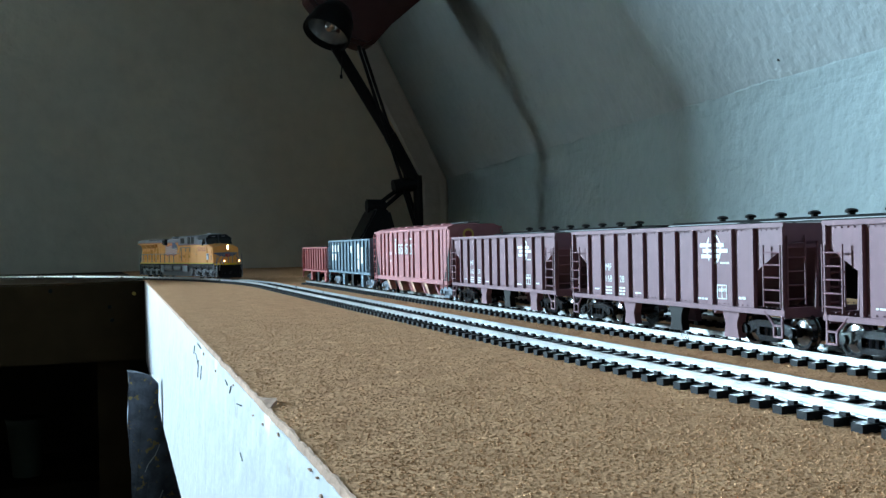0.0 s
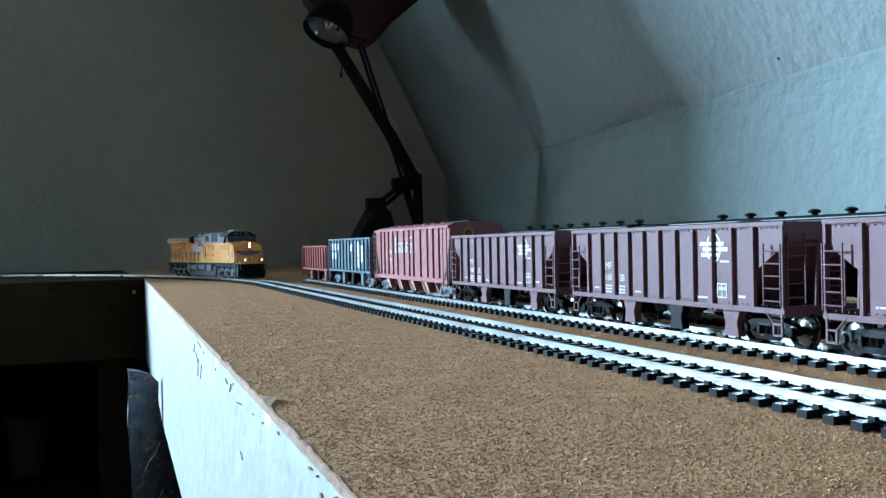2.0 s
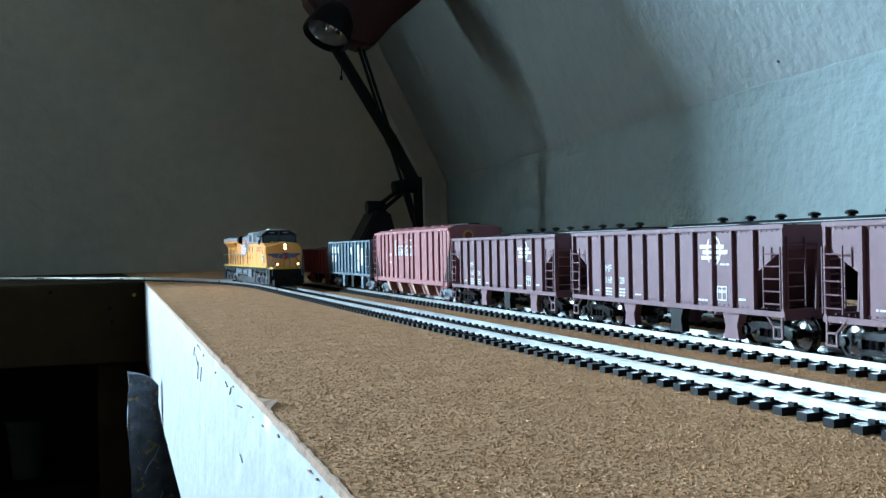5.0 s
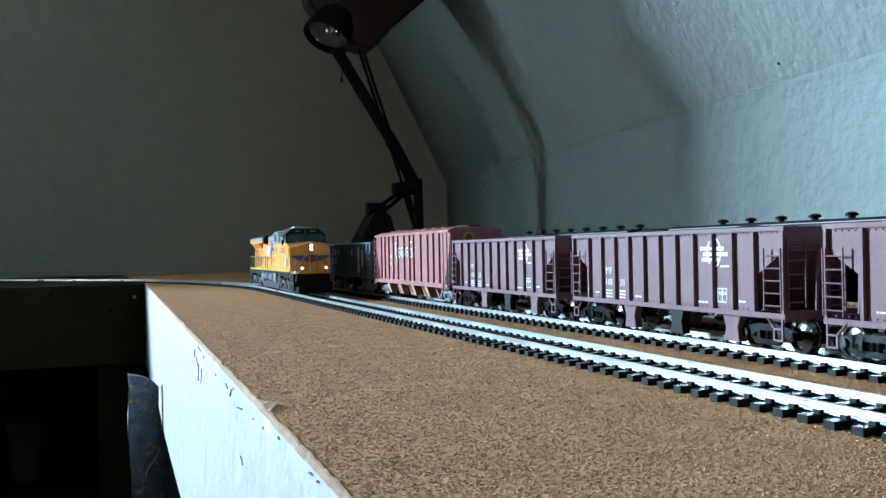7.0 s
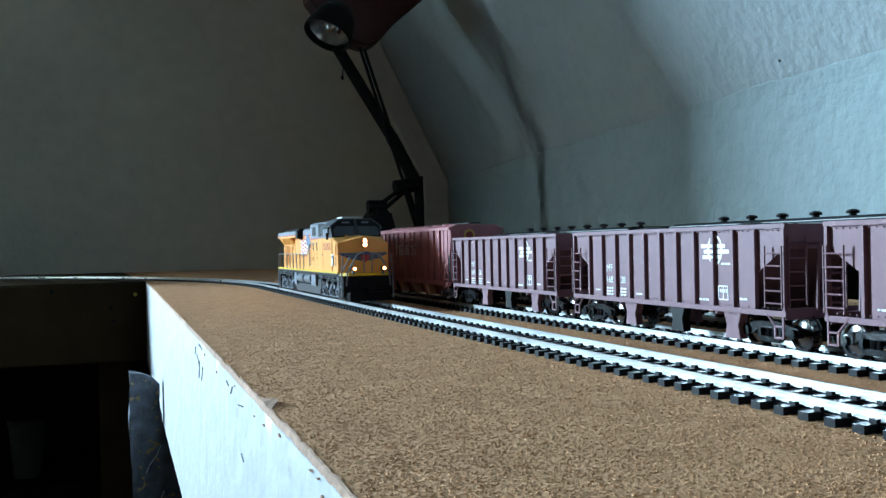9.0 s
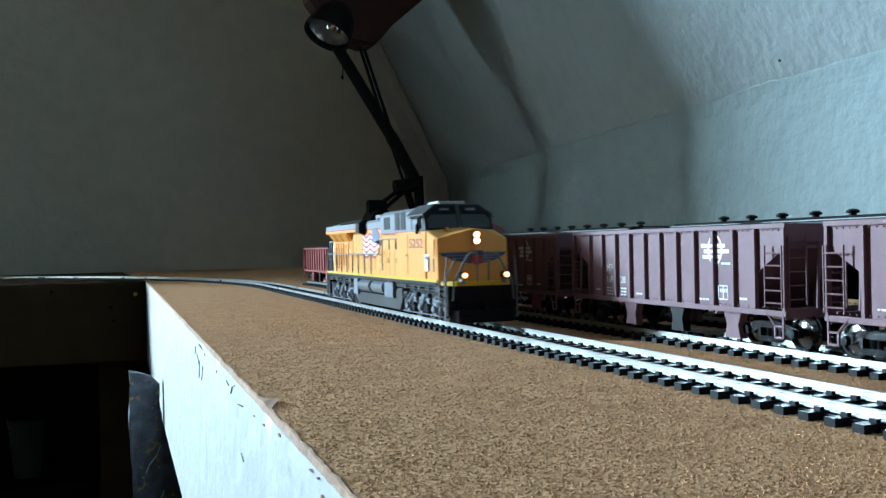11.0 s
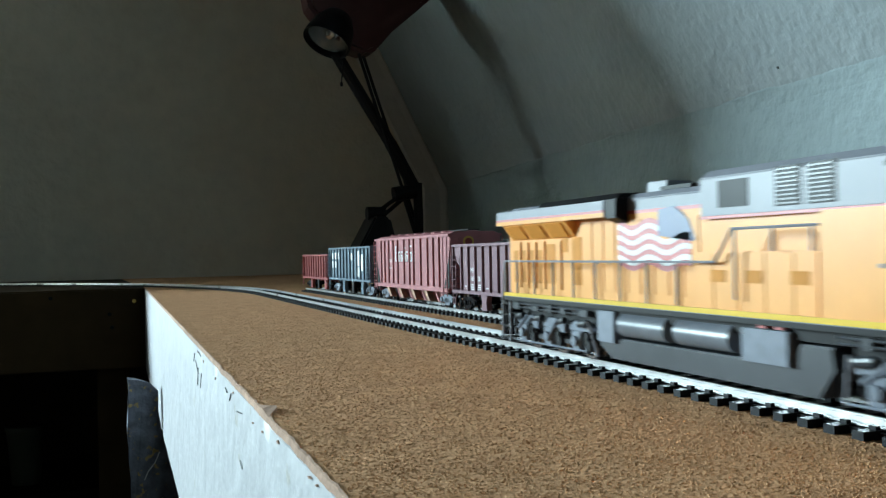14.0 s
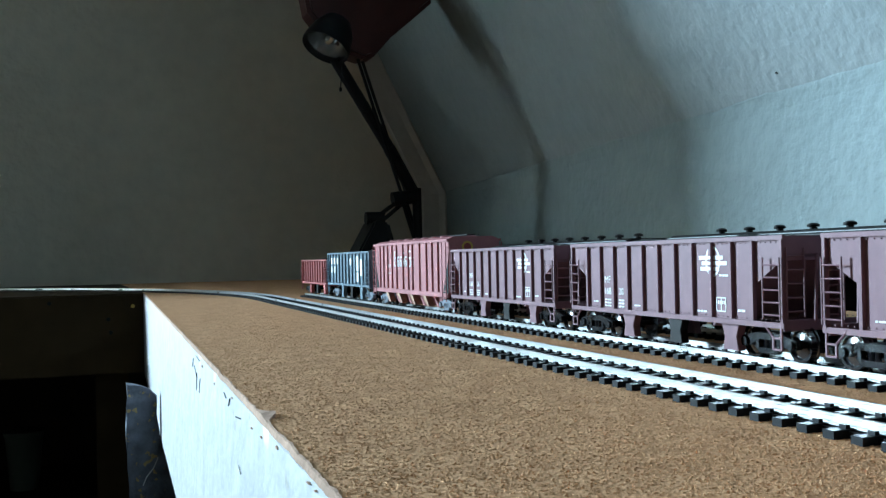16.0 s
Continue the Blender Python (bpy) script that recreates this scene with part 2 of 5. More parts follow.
def build_room():
    # unseen floor, coloured dark to keep the bounce low
    tagged(link("floor", boxes((LEFT_X - 100, 1000, BACK_Y - 100, 2600, FLOOR_Z - 40, FLOOR_Z)), M_FLOOR), "unseen attic floor, added dark to cut bounce", "floor", kind="structure")
    # gable wall in four pieces; three unseen ones added round the window's light recess
    x0, x1, z0, z1 = (v * 1000 for v in (RECESS_X0, RECESS_X1, RECESS_Z0, RECESS_Z1))
    y0, y1 = GABLE_Y * 1000, (GABLE_Y + RECESS) * 1000
    for nm, s in (("wall_gable", (x1, 900, y0, y1, -30, TOP_Z)), ("wall_recess_left", (LEFT_X - 100, x0, y0, y1, FLOOR_Z, TOP_Z)),
                  ("wall_recess_low", (x0, x1, y0, y1, FLOOR_Z, z0)), ("wall_recess_high", (x0, x1, y0, y1, z1, TOP_Z))):
        tagged(link(nm, boxes(s), M_GABLE if nm == "wall_gable" else M_CHEEK if nm == "wall_recess_left" else M_PLASTER), "rough plastered gable wall in dim light, with unseen blocks added round the window", "wall", kind="structure")
    # lower gable wall: the shade under the board is put into its colour
    tagged(link("wall_low_shade", boxes((x1, 900, y0, y1, FLOOR_Z, -30)), M_SHADE), "lower gable wall under the board, darkened as shade", "wall", kind="structure")
    wx0, wx1, wz0, wz1 = (v * 1000 for v in (WIN_X0, WIN_X1, WIN_Z0, WIN_Z1))
    # dark back of the added recess, closes it round the window
    bm = boxes((x0 - 40, wx0, y1 + 2, y1 + 80, z0 - 40, z1 + 40), (wx1, x1 + 40, y1 + 2, y1 + 80, z0 - 40, z1 + 40), (wx0, wx1, y1 + 2, y1 + 80, z0 - 40, wz0), (wx0, wx1, y1 + 2, y1 + 80, wz1, z1 + 40))
    tagged(link("wall_recess_back", bm, M_SHADE), "unseen dark wall added round the window", "wall", kind="structure")
    win = tagged(new("window_1"), "small white painted attic window in an added deep recess", "window", kind="structure")
    f = 30
    yf0, yf1 = y1 + 3, y1 + 40
    for s in ((wx0, wx0 + f, yf0, yf1, wz0, wz1), (wx1 - f, wx1, yf0, yf1, wz0, wz1), (wx0 + f, wx1 - f, yf0, yf1, wz0, wz0 + f), (wx0 + f, wx1 - f, yf0, yf1, wz1 - f, wz1)):
        part("window_frame", boxes(s), M_TRIM, win, bevel=3)
    part("window_sill", boxes((wx0 - 20, wx1 + 20, y1 - 60, y1 - 30, wz0 - 30, wz0 - 8)), M_TRIM, win, bevel=3)
    # knee wall and leaning ceiling on the track side
    ya, yb = BACK_Y, GABLE_Y * 1000
    tagged(link("wall_knee", one_prism([(knee_x(ya), ya), (knee_x(ya) + 120, ya), (knee_x(yb) + 120, yb), (knee_x(yb), yb)], FLOOR_Z, KNEE_Z, "z"), M_WALL),
           "off-white textured knee wall behind the tracks", "wall", kind="structure")
    bm = bmesh.new()
    dx = LEAN * (TOP_Z - KNEE_Z)
    v = [bm.verts.new(p) for p in ((knee_x(ya), ya, KNEE_Z), (knee_x(yb), yb, KNEE_Z), (knee_x(yb) + dx, yb, TOP_Z), (knee_x(ya) + dx, ya, TOP_Z),
                                   (knee_x(ya) + 120, ya, KNEE_Z), (knee_x(yb) + 120, yb, KNEE_Z), (knee_x(yb) + dx + 120, yb, TOP_Z), (knee_x(ya) + dx + 120, ya, TOP_Z))]
    for q in ((0, 1, 2, 3), (4, 7, 6, 5), (0, 4, 5, 1), (3, 2, 6, 7), (0, 3, 7, 4), (1, 5, 6, 2)):
        bm.faces.new([v[i] for i in q])
    tagged(link("ceiling_slope", bm, M_SLOPE), "steep sloping textured attic ceiling", "ceiling", kind="structure")
    # hand-filled plaster joint between knee wall and slope, with a wavy upper rim
    bm = bmesh.new()
    rows = []
    for i in range(500):
        y = ya + (yb - ya) * i / 499
        w = 2.6 * noise.noise(Vector((y * 0.012, 0, 7))) + 1.5 * noise.noise(Vector((y * 0.05, 2, 7)))
        zt = KNEE_Z + 3.0 + w
        kx = knee_x(y)
        rows.append([bm.verts.new(v) for v in ((kx + 0.5, y, KNEE_Z - 14), (kx - 1.0, y, KNEE_Z - 8 + w), (kx - 1.6, y, KNEE_Z + 0.4 * w), (kx + LEAN * (zt - KNEE_Z) - 1.4, y, zt), (kx + LEAN * (zt + 2.5 - KNEE_Z) + 0.6, y, zt + 2.5))])
    for a, b in zip(rows, rows[1:]):
        for j in range(4):
            bm.faces.new((a[j], a[j + 1], b[j + 1], b[j]))
    tagged(link("trim_plaster", bm, M_WALL, smooth=True), "wavy filled plaster joint of the knee wall", "trim", kind="structure")
    # boxed casing down the corner between gable and slope
    bm = bmesh.new()
    rows = []
    for z in (-2.0, KNEE_Z, TOP_Z):
        kx = max(0.0, z - KNEE_Z) * LEAN
        rows.append([bm.verts.new(p) for p in ((knee_x(2066) + kx + 6, 2066, z), (knee_x(2066) + kx - 4, 2064, z), (knee_x(2070) + kx - 17, 2072, z), (knee_x(2094) + kx - 52, 2084, z), (knee_x(2098) + kx - 56, 2097, z), (knee_x(2098) + kx + 6, 2097, z))])
    for a, b in zip(rows, rows[1:]):
        for j in range(6):
            bm.faces.new((a[j], a[(j + 1) % 6], b[(j + 1) % 6], b[j]))
    bm.faces.new(rows[0]), bm.faces.new(rows[-1][::-1])
    tagged(link("trim_corner", bm, M_PLASTER), "pale plastered boxed casing in the attic corner", "trim", kind="structure")
    for x, y, z in SPOTS:
        tagged(link("wall_plug", one_rod((x - 1.2, y, z), (x + 3, y, z), 1.3, 10), M_BLACK), "small dark wall plug in the plaster", "wall plug")
    # unseen ceiling and walls, coloured dark so little light comes back
    tagged(link("ceiling", boxes((LEFT_X - 100, 400, BACK_Y, GABLE_Y * 1000, TOP_Z + 2, TOP_Z + 60)), M_SHADE), "unseen flat attic ceiling, added dark to cut bounce", "ceiling", kind="structure")
    tagged(link("wall_left", boxes((LEFT_X - 100, LEFT_X, BACK_Y, GABLE_Y * 1000, FLOOR_Z, TOP_Z)), M_SHADE), "unseen attic wall, added dark to cut bounce", "wall", kind="structure")
    tagged(link("wall_back", boxes((LEFT_X, 900, BACK_Y - 100, BACK_Y - 2, FLOOR_Z, TOP_Z)), M_SHADE), "unseen attic wall, added dark to cut bounce", "wall", kind="structure")


EDGE_X, CORNER_Y = 37.0, 1392.0


def edge_x(y):
    """The sawn edge of the board runs slightly askew to the tracks."""
    return EDGE_X - 1.9 + 8.1 * (y - 150.0) / 1242.0


MARKS = ((466.3, -8.3, 452, -12.9), (452, -10.2, 456, -18.6), (434.3, -10.9, 441, -17.8), (455, -2.6, 436, -3.4), (472, -5.4, 479, -9.9), (316.4, -4.2, 321, -7), (301, -7.6, 289, -6.4), (295, -21.5, 290, -23), (334, -4.4, 328, -5.4))


def build_board():
    """The L-shaped layout board: main arm along the tracks, side arm along the gable."""
    board = tagged(new("layout_board"), "layout board covered with a brown sand-textured mat", "train table")
    top = [(edge_x(-600) + 1.2, -600.0), (knee_x(-600) - 4, -600.0), (knee_x(2096) - 4, 2096.0), (20.0, 2096.0), (edge_x(CORNER_Y) + 1.2, CORNER_Y)]
    part("mat", one_prism(top, -6, 0, "z"), M_MAT, board, "brown grainy sand mat")
    # dark side arm top in place of mat, to cut bounce onto the gable
    part("dark_top", one_prism([(-1500, CORNER_Y), (edge_x(CORNER_Y) + 0.8, CORNER_Y), (19.6, 2096), (-1500, 2096)], -6, -0.2, "z"), M_PLANK, board, "dark top of the side arm")
    under = [(edge_x(-600) + 8, -600.0), (knee_x(-600) - 10, -600.0), (knee_x(2090) - 10, 2090.0), (-1500.0, 2090.0), (-1500.0, CORNER_Y + 6), (edge_x(CORNER_Y) + 8, CORNER_Y + 6)]
    part("base_board", one_prism(under, -40, -6.5, "z"), M_PLANK, board)
    # grains of the mat, thickest along the near edge
    rng = random.Random(4)
    verts, faces = [], []
    for i in range(260000):
        u = rng.random()
        y = 90 + 1295 * u ** 1.8
        x = edge_x(y) + 2 + (262 - EDGE_X) * rng.random()
        s = rng.uniform(0.26, 0.56) * (1 + 1.2 * u)
        a = rng.uniform(0, 6.28)
        k = len(verts)
        h = s * rng.uniform(0.18, 0.52) * (1 - 0.7 * u)
        for j in range(3):
            verts.append(((x + s * math.cos(a + 2.1 * j)) * MM, (y + s * math.sin(a + 2.1 * j)) * MM, -0.0001))
        verts.append(((x + 0.4 * s * math.cos(a + 1)) * MM, (y + 0.4 * s * math.sin(a + 1)) * MM, h * MM))
        faces += [(k, k + 1, k + 3), (k + 1, k + 2, k + 3), (k + 2, k, k + 3)]
    me = bpy.data.meshes.new("loose_sand")
    me.from_pydata(verts, [], faces)
    me.materials.append(M_GRAIN)
    g = new("loose_sand", me)
    g.parent = board
    tagged(g, "loose sand grains of the mat", kind="stuff")
    # white fascia with a wavy chipped upper edge
    bm = bmesh.new()
    rows = []
    for i in range(620):
        y = -600 + (CORNER_Y + 600) * i / 619
        e = edge_x(y)
        w = noise.noise(Vector((y * 0.02, 0, 0))) * 1.0 + noise.noise(Vector((y * 0.11, 3, 0))) * 0.6
        n = noise.noise(Vector((y * 0.05, 9, 0))) * 1.2
        chip = 1.8 * max(0.0, noise.noise(Vector((y * 0.09, 21, 2))) - 0.18) + 1.2 * max(0.0, noise.noise(Vector((y * 0.33, 4, 6))) - 0.25)
        rows.append([bm.verts.new(p) for p in ((e + 8, y, -112 + n), (e, y, -112 + n), (e + w * 0.25, y, -50), (e + w * 0.2, y, -5.5 - chip * 1.5), (e + 0.2 + w * 0.2 + chip * 0.5, y, -1.7 + w * 0.3 - chip), (e + 1.4 + w * 0.3, y, -1.0 - 0.4 * chip), (e + 8, y, -2.2))])
    for a, b in zip(rows, rows[1:]):
        for j in range(7):
            bm.faces.new((a[j], a[(j + 1) % 7], b[(j + 1) % 7], b[j]))
    bm.faces.new(rows[0]), bm.faces.new(rows[-1][::-1])
    part("fascia", bm, M_FASCIA, board, "white painted fascia with chipped edge", smooth=True)
    # frayed lining between fascia and mat, with one lifted flap
    bm = bmesh.new()
    rows = []
    for i in range(900):
        y = 60 + (CORNER_Y - 60) * i / 899
        e = edge_x(y)
        w = noise.noise(Vector((y * 0.05, 1, 4))) + 0.6 * noise.noise(Vector((y * 0.2, 5, 4))) + 0.5 * noise.noise(Vector((y * 0.6, 8, 4)))
        flap = 3.4 * math.exp(-((y - 250) / 6.0) ** 2)
        rows.append([bm.verts.new(p) for p in ((e + 0.25 + 0.25 * w, y, -1.5 + w * 0.35), (e + 0.5 + w * 0.35, y, 0.1 + 0.3 * w + flap * 0.2), (e + 1.0 + w * 0.5 + flap, y, 0.3 + 0.3 * w + flap * 0.25), (e + 1.5 + w * 0.6 + flap * 0.9, y, -1.0))])
    for a, b in zip(rows, rows[1:]):
        for j in range(4):
            bm.faces.new((a[j], a[(j + 1) % 4], b[(j + 1) % 4], b[j]))
    bm.faces.new(rows[0]), bm.faces.new(rows[-1][::-1])
    part("torn_edge", bm, M_TORN, board, "frayed cream edge strip", smooth=True)
    # pencil scribble and chips on the fascia
    for ya, za, yb, zb in MARKS:
        part("pencil_mark", one_rod((edge_x(ya) - 0.3, ya, za), (edge_x(yb) - 0.3, yb, zb), 0.2, 5), M_BLACK, board)
    # flaked spots under the chipped edge
    rng = random.Random(31)
    for k in range(14):
        y = 150 + 330 * rng.random() ** 1.3
        z, w, h = -2.6 - 4.5 * rng.random() ** 2, rng.uniform(0.5, 2.0), rng.uniform(0.2, 0.7)
        n = 7
        pts = [(y + w * rng.uniform(0.6, 1.1) * math.cos(6.2832 * i / n), z + h * rng.uniform(0.6, 1.1) * math.sin(6.2832 * i / n)) for i in range(n)]
        part("flake", one_prism(pts, edge_x(y) - 0.3, edge_x(y) + 0.6), M_TORN, board)
    part("plank", boxes((-1500, edge_x(CORNER_Y) - 1.0, CORNER_Y - 10, CORNER_Y - 2, -108, -2)), M_PLANK, board, "brown wooden edge plank with screws", bevel=0.8)
    for x, z in ((33 - 4, -17), (-77, -10), (0, -52), (-3, -34)):
        part("screw", one_rod((x, CORNER_Y - 10.6, z), (x, CORNER_Y - 9.6, z), 2.6, 12), M_BLACK if x < 20 else M_GOLD, board)
    for x, y in ((-20, CORNER_Y + 20), (-900, CORNER_Y + 20), (300, -400), (480, 1900)):
        part("leg", boxes((x - 1, x + 42, y, y + 42, FLOOR_Z, -40)), M_PLANK, board, "wooden leg", bevel=1)
    return board


def track_point(d, s):
    """Centre line of the main track; s runs along it, minus y on the straight. Gives x, y and the heading's turn."""
    if s >= -CURVE_Y:
        return d, -s, 0.0
    r = CURVE_R - (D1 - d)
    a = (-CURVE_Y - s) / CURVE_R
    return d - r + r * math.cos(a), CURVE_Y + r * math.sin(a), a


TIE_PITCH = 8.257


def build_track(name, d, s0, s1, label):
    tr = tagged(new(name), label, "railway track", "model railway tracks")
    # rails, swept as a T profile
    prof = ((-1.15, 1.9), (1.15, 1.9), (1.15, 2.2), (0.35, 2.5), (0.35, 3.6), (0.5, 3.8), (0.5, 4.25), (0.3, RAIL), (-0.3, RAIL), (-0.5, 4.25), (-0.5, 3.8), (-0.35, 3.6), (-0.35, 2.5), (-1.15, 2.2))
    steps = [s0 + (s1 - s0) * i / 120 for i in range(121)]
    for off in (-8.75, 8.75):
        bm = bmesh.new()
        rings = []
        for s in steps:
            x, y, a = track_point(d, s)
            rings.append([bm.verts.new((x + (off + px) * math.cos(a), y + (off + px) * math.sin(a), pz)) for px, pz in prof])
        for r1, r2 in zip(rings, rings[1:]):
            for j in range(len(prof)):
                bm.faces.new((r1[j], r1[(j + 1) % len(prof)], r2[(j + 1) % len(prof)], r2[j]))
        bm.faces.new(rings[0]), bm.faces.new(rings[-1][::-1])
        part("rail", bm, M_RAIL, tr, "bright nickel silver rail")
    # webs under the rails join the sleepers; their black deepens shade in the gaps
    for off in (-8.75, 8.75):
        bm = bmesh.new()
        rings = []
        for s in steps:
            x, y, a = track_point(d, s)
            rings.append([bm.verts.new((x + (off + px) * math.cos(a), y + (off + px) * math.sin(a), pz)) for px, pz in ((-2.3, -0.2), (2.3, -0.2), (2.3, 1.5), (-2.3, 1.5))])
        for r1, r2 in zip(rings, rings[1:]):
            for j in range(4):
                bm.faces.new((r1[j], r1[(j + 1) % 4], r2[(j + 1) % 4], r2[j]))
        bm.faces.new(rings[0]), bm.faces.new(rings[-1][::-1])
        part("web", bm, M_TIE, tr, "black plastic web under the rail")
    bm = boxes((-15, 15, -1.65, 1.65, 0.0, 1.9))
    for off in (-8.75, 8.75):
        for q in (-1, 1):
            box(bm, off + q * 1.9 - 0.6, off + q * 1.9 + 0.6, -1.0, 1.0, 1.85, 2.75)
    tie = part("tie", bm, M_TIE, tr)
    n = 0
    # all tie rows share one grid
    s = -151.1 + TIE_PITCH * math.floor((s1 + 151.1) / TIE_PITCH) + 1.6
    first = True
    far = bmesh.new()
    while s > s0:
        x, y, a = track_point(d, s)
        m = pose(x * MM, y * MM, 0, 0, 0, math.degrees(a))
        if first:
            tie.matrix_basis = m
            first = False
        elif n < 280:
            shared(tie, tr, m)
        else:
            for w in box(far, -15, 15, -1.65, 1.65, 0.0, 1.9):
                c, sn = math.cos(a), math.sin(a)
                w.co = (x + w.co.x * c - w.co.y * sn, y + w.co.x * sn + w.co.y * c, w.co.z)
        n += 1
        s -= TIE_PITCH
    if len(far.verts):
        tagged(part("far_ties", far, M_TIE, tr), kind="stuff")
    else:
        far.free()
    return tr


build_room()
build_board()
build_track("main_track", D1, -2350, 300, "curved model railway track with black ties and bright rails")
build_track("siding_track", D2, -1062, 300, "straight siding track under the parked hopper cars")
build_track("back_track", D3, -760, 300, "straight model track beside the knee wall")

# ---- rolling stock ----
def wheelset(parent, y, r=5.6, x=9.0, material=M_WHEEL):
    """Two wheels on an axle, in the thing's millimetres above the rail."""
    for sx in (-1, 1):
        bm = bmesh.new()
        turn = Matrix.Rotation(radians(90 * sx), 3, "Y")
        lathe(bm, ((r * 0.25, -1.6), (r * 0.25, 0.8), (r * 0.75, 0.2), (r * 0.84, 0.9), (r, 0.9), (r, -1.2), (r * 1.1, -1.5), (r * 1.1, -2.0), (r * 0.3, -2.0)), 28, (sx * x, y, r), turn)
        part("wheel", bm, material, parent, "gloss black metal wheel", smooth=True)
    part("axle", one_rod((-x, y, r), (x, y, r), 1.1, 10), M_BLACK, parent)


def truck_frame(parent, yc, wb, material, x=11.6):
    """Cast side frames with journals, bolster window and springs."""
    h = wb / 2
    for sx in (-1, 1):
        bm = bmesh.new()
        a, b = sx * x, sx * (x + 1.8)
        prism(bm, [(yc - h - 2.6, 4.4), (yc - h - 2.6, 7.2), (yc - h * 0.5, 8.9), (yc + h * 0.5, 8.9), (yc + h + 2.6, 7.2), (yc + h + 2.6, 4.4), (yc + h - 2.4, 4.4), (yc + h * 0.42, 6.7), (yc - h * 0.42, 6.7), (yc - h + 2.4, 4.4)], min(a, b), max(a, b))
        prism(bm, [(yc - h * 0.6, 4.6), (yc - h * 0.36, 2.2), (yc + h * 0.36, 2.2), (yc + h * 0.6, 4.6), (yc + h * 0.36, 4.0), (yc - h * 0.36, 4.0)], min(a, b), max(a, b))
        for q in (-1, 1):
            box(bm, min(a, b), max(a, b), yc + q * h * 0.45 - 0.7, yc + q * h * 0.45 + 0.7, 3.6, 7.0)
        part("side_frame", bm, material, parent, "cast truck side frame")
        for q in (-1.3, 1.3):
            part("spring", one_rod((sx * (x + 0.9), yc + q, 3.9), (sx * (x + 0.9), yc + q, 6.8), 0.9, 8), material, parent)
        for q in (-1, 1):
            part("journal", one_rod((sx * (x + 0.3), yc + q * h, 5.6), (sx * (x + 2.6), yc + q * h, 5.6), 1.6, 10), material, parent)
    part("bolster", boxes((-x, x, yc - 2.2, yc + 2.2, 5, 9)), M_BLACK, parent)


def ladder(parent, x, y0, y1, z0, z1, rungs, material):
    for y in (y0, y1):
        part("ladder_rail", one_rod((x, y, z0), (x, y, z1), 0.32, 6), material, parent)
    for i in range(rungs):
        z = z0 + (z1 - z0) * (i + 0.4) / rungs
        part("rung", one_rod((x, y0, z), (x, y1, z), 0.28, 6), material, parent)


def end_ladder(parent, y, x0, x1, z0, z1, rungs, material):
    for i in range(rungs):
        z = z0 + (z1 - z0) * (i + 0.4) / rungs
        part("rung", one_rod((x0, y, z), (x1, y, z), 0.28, 6), material, parent)
    for x in (x0, x1):
        part("ladder_rail", one_rod((x, y, z0), (x, y, z1), 0.3, 6), material, parent)


def coupler(parent, y, q):
    part("coupler", boxes((-1.6, 1.6, min(y, y + q * 8), max(y, y + q * 8), 6.8, 9.4), (-2.4, 1.4, min(y + q * 6, y + q * 9), max(y + q * 6, y + q * 9), 6.4, 9.8)), M_BLACK, parent, bevel=0.3)


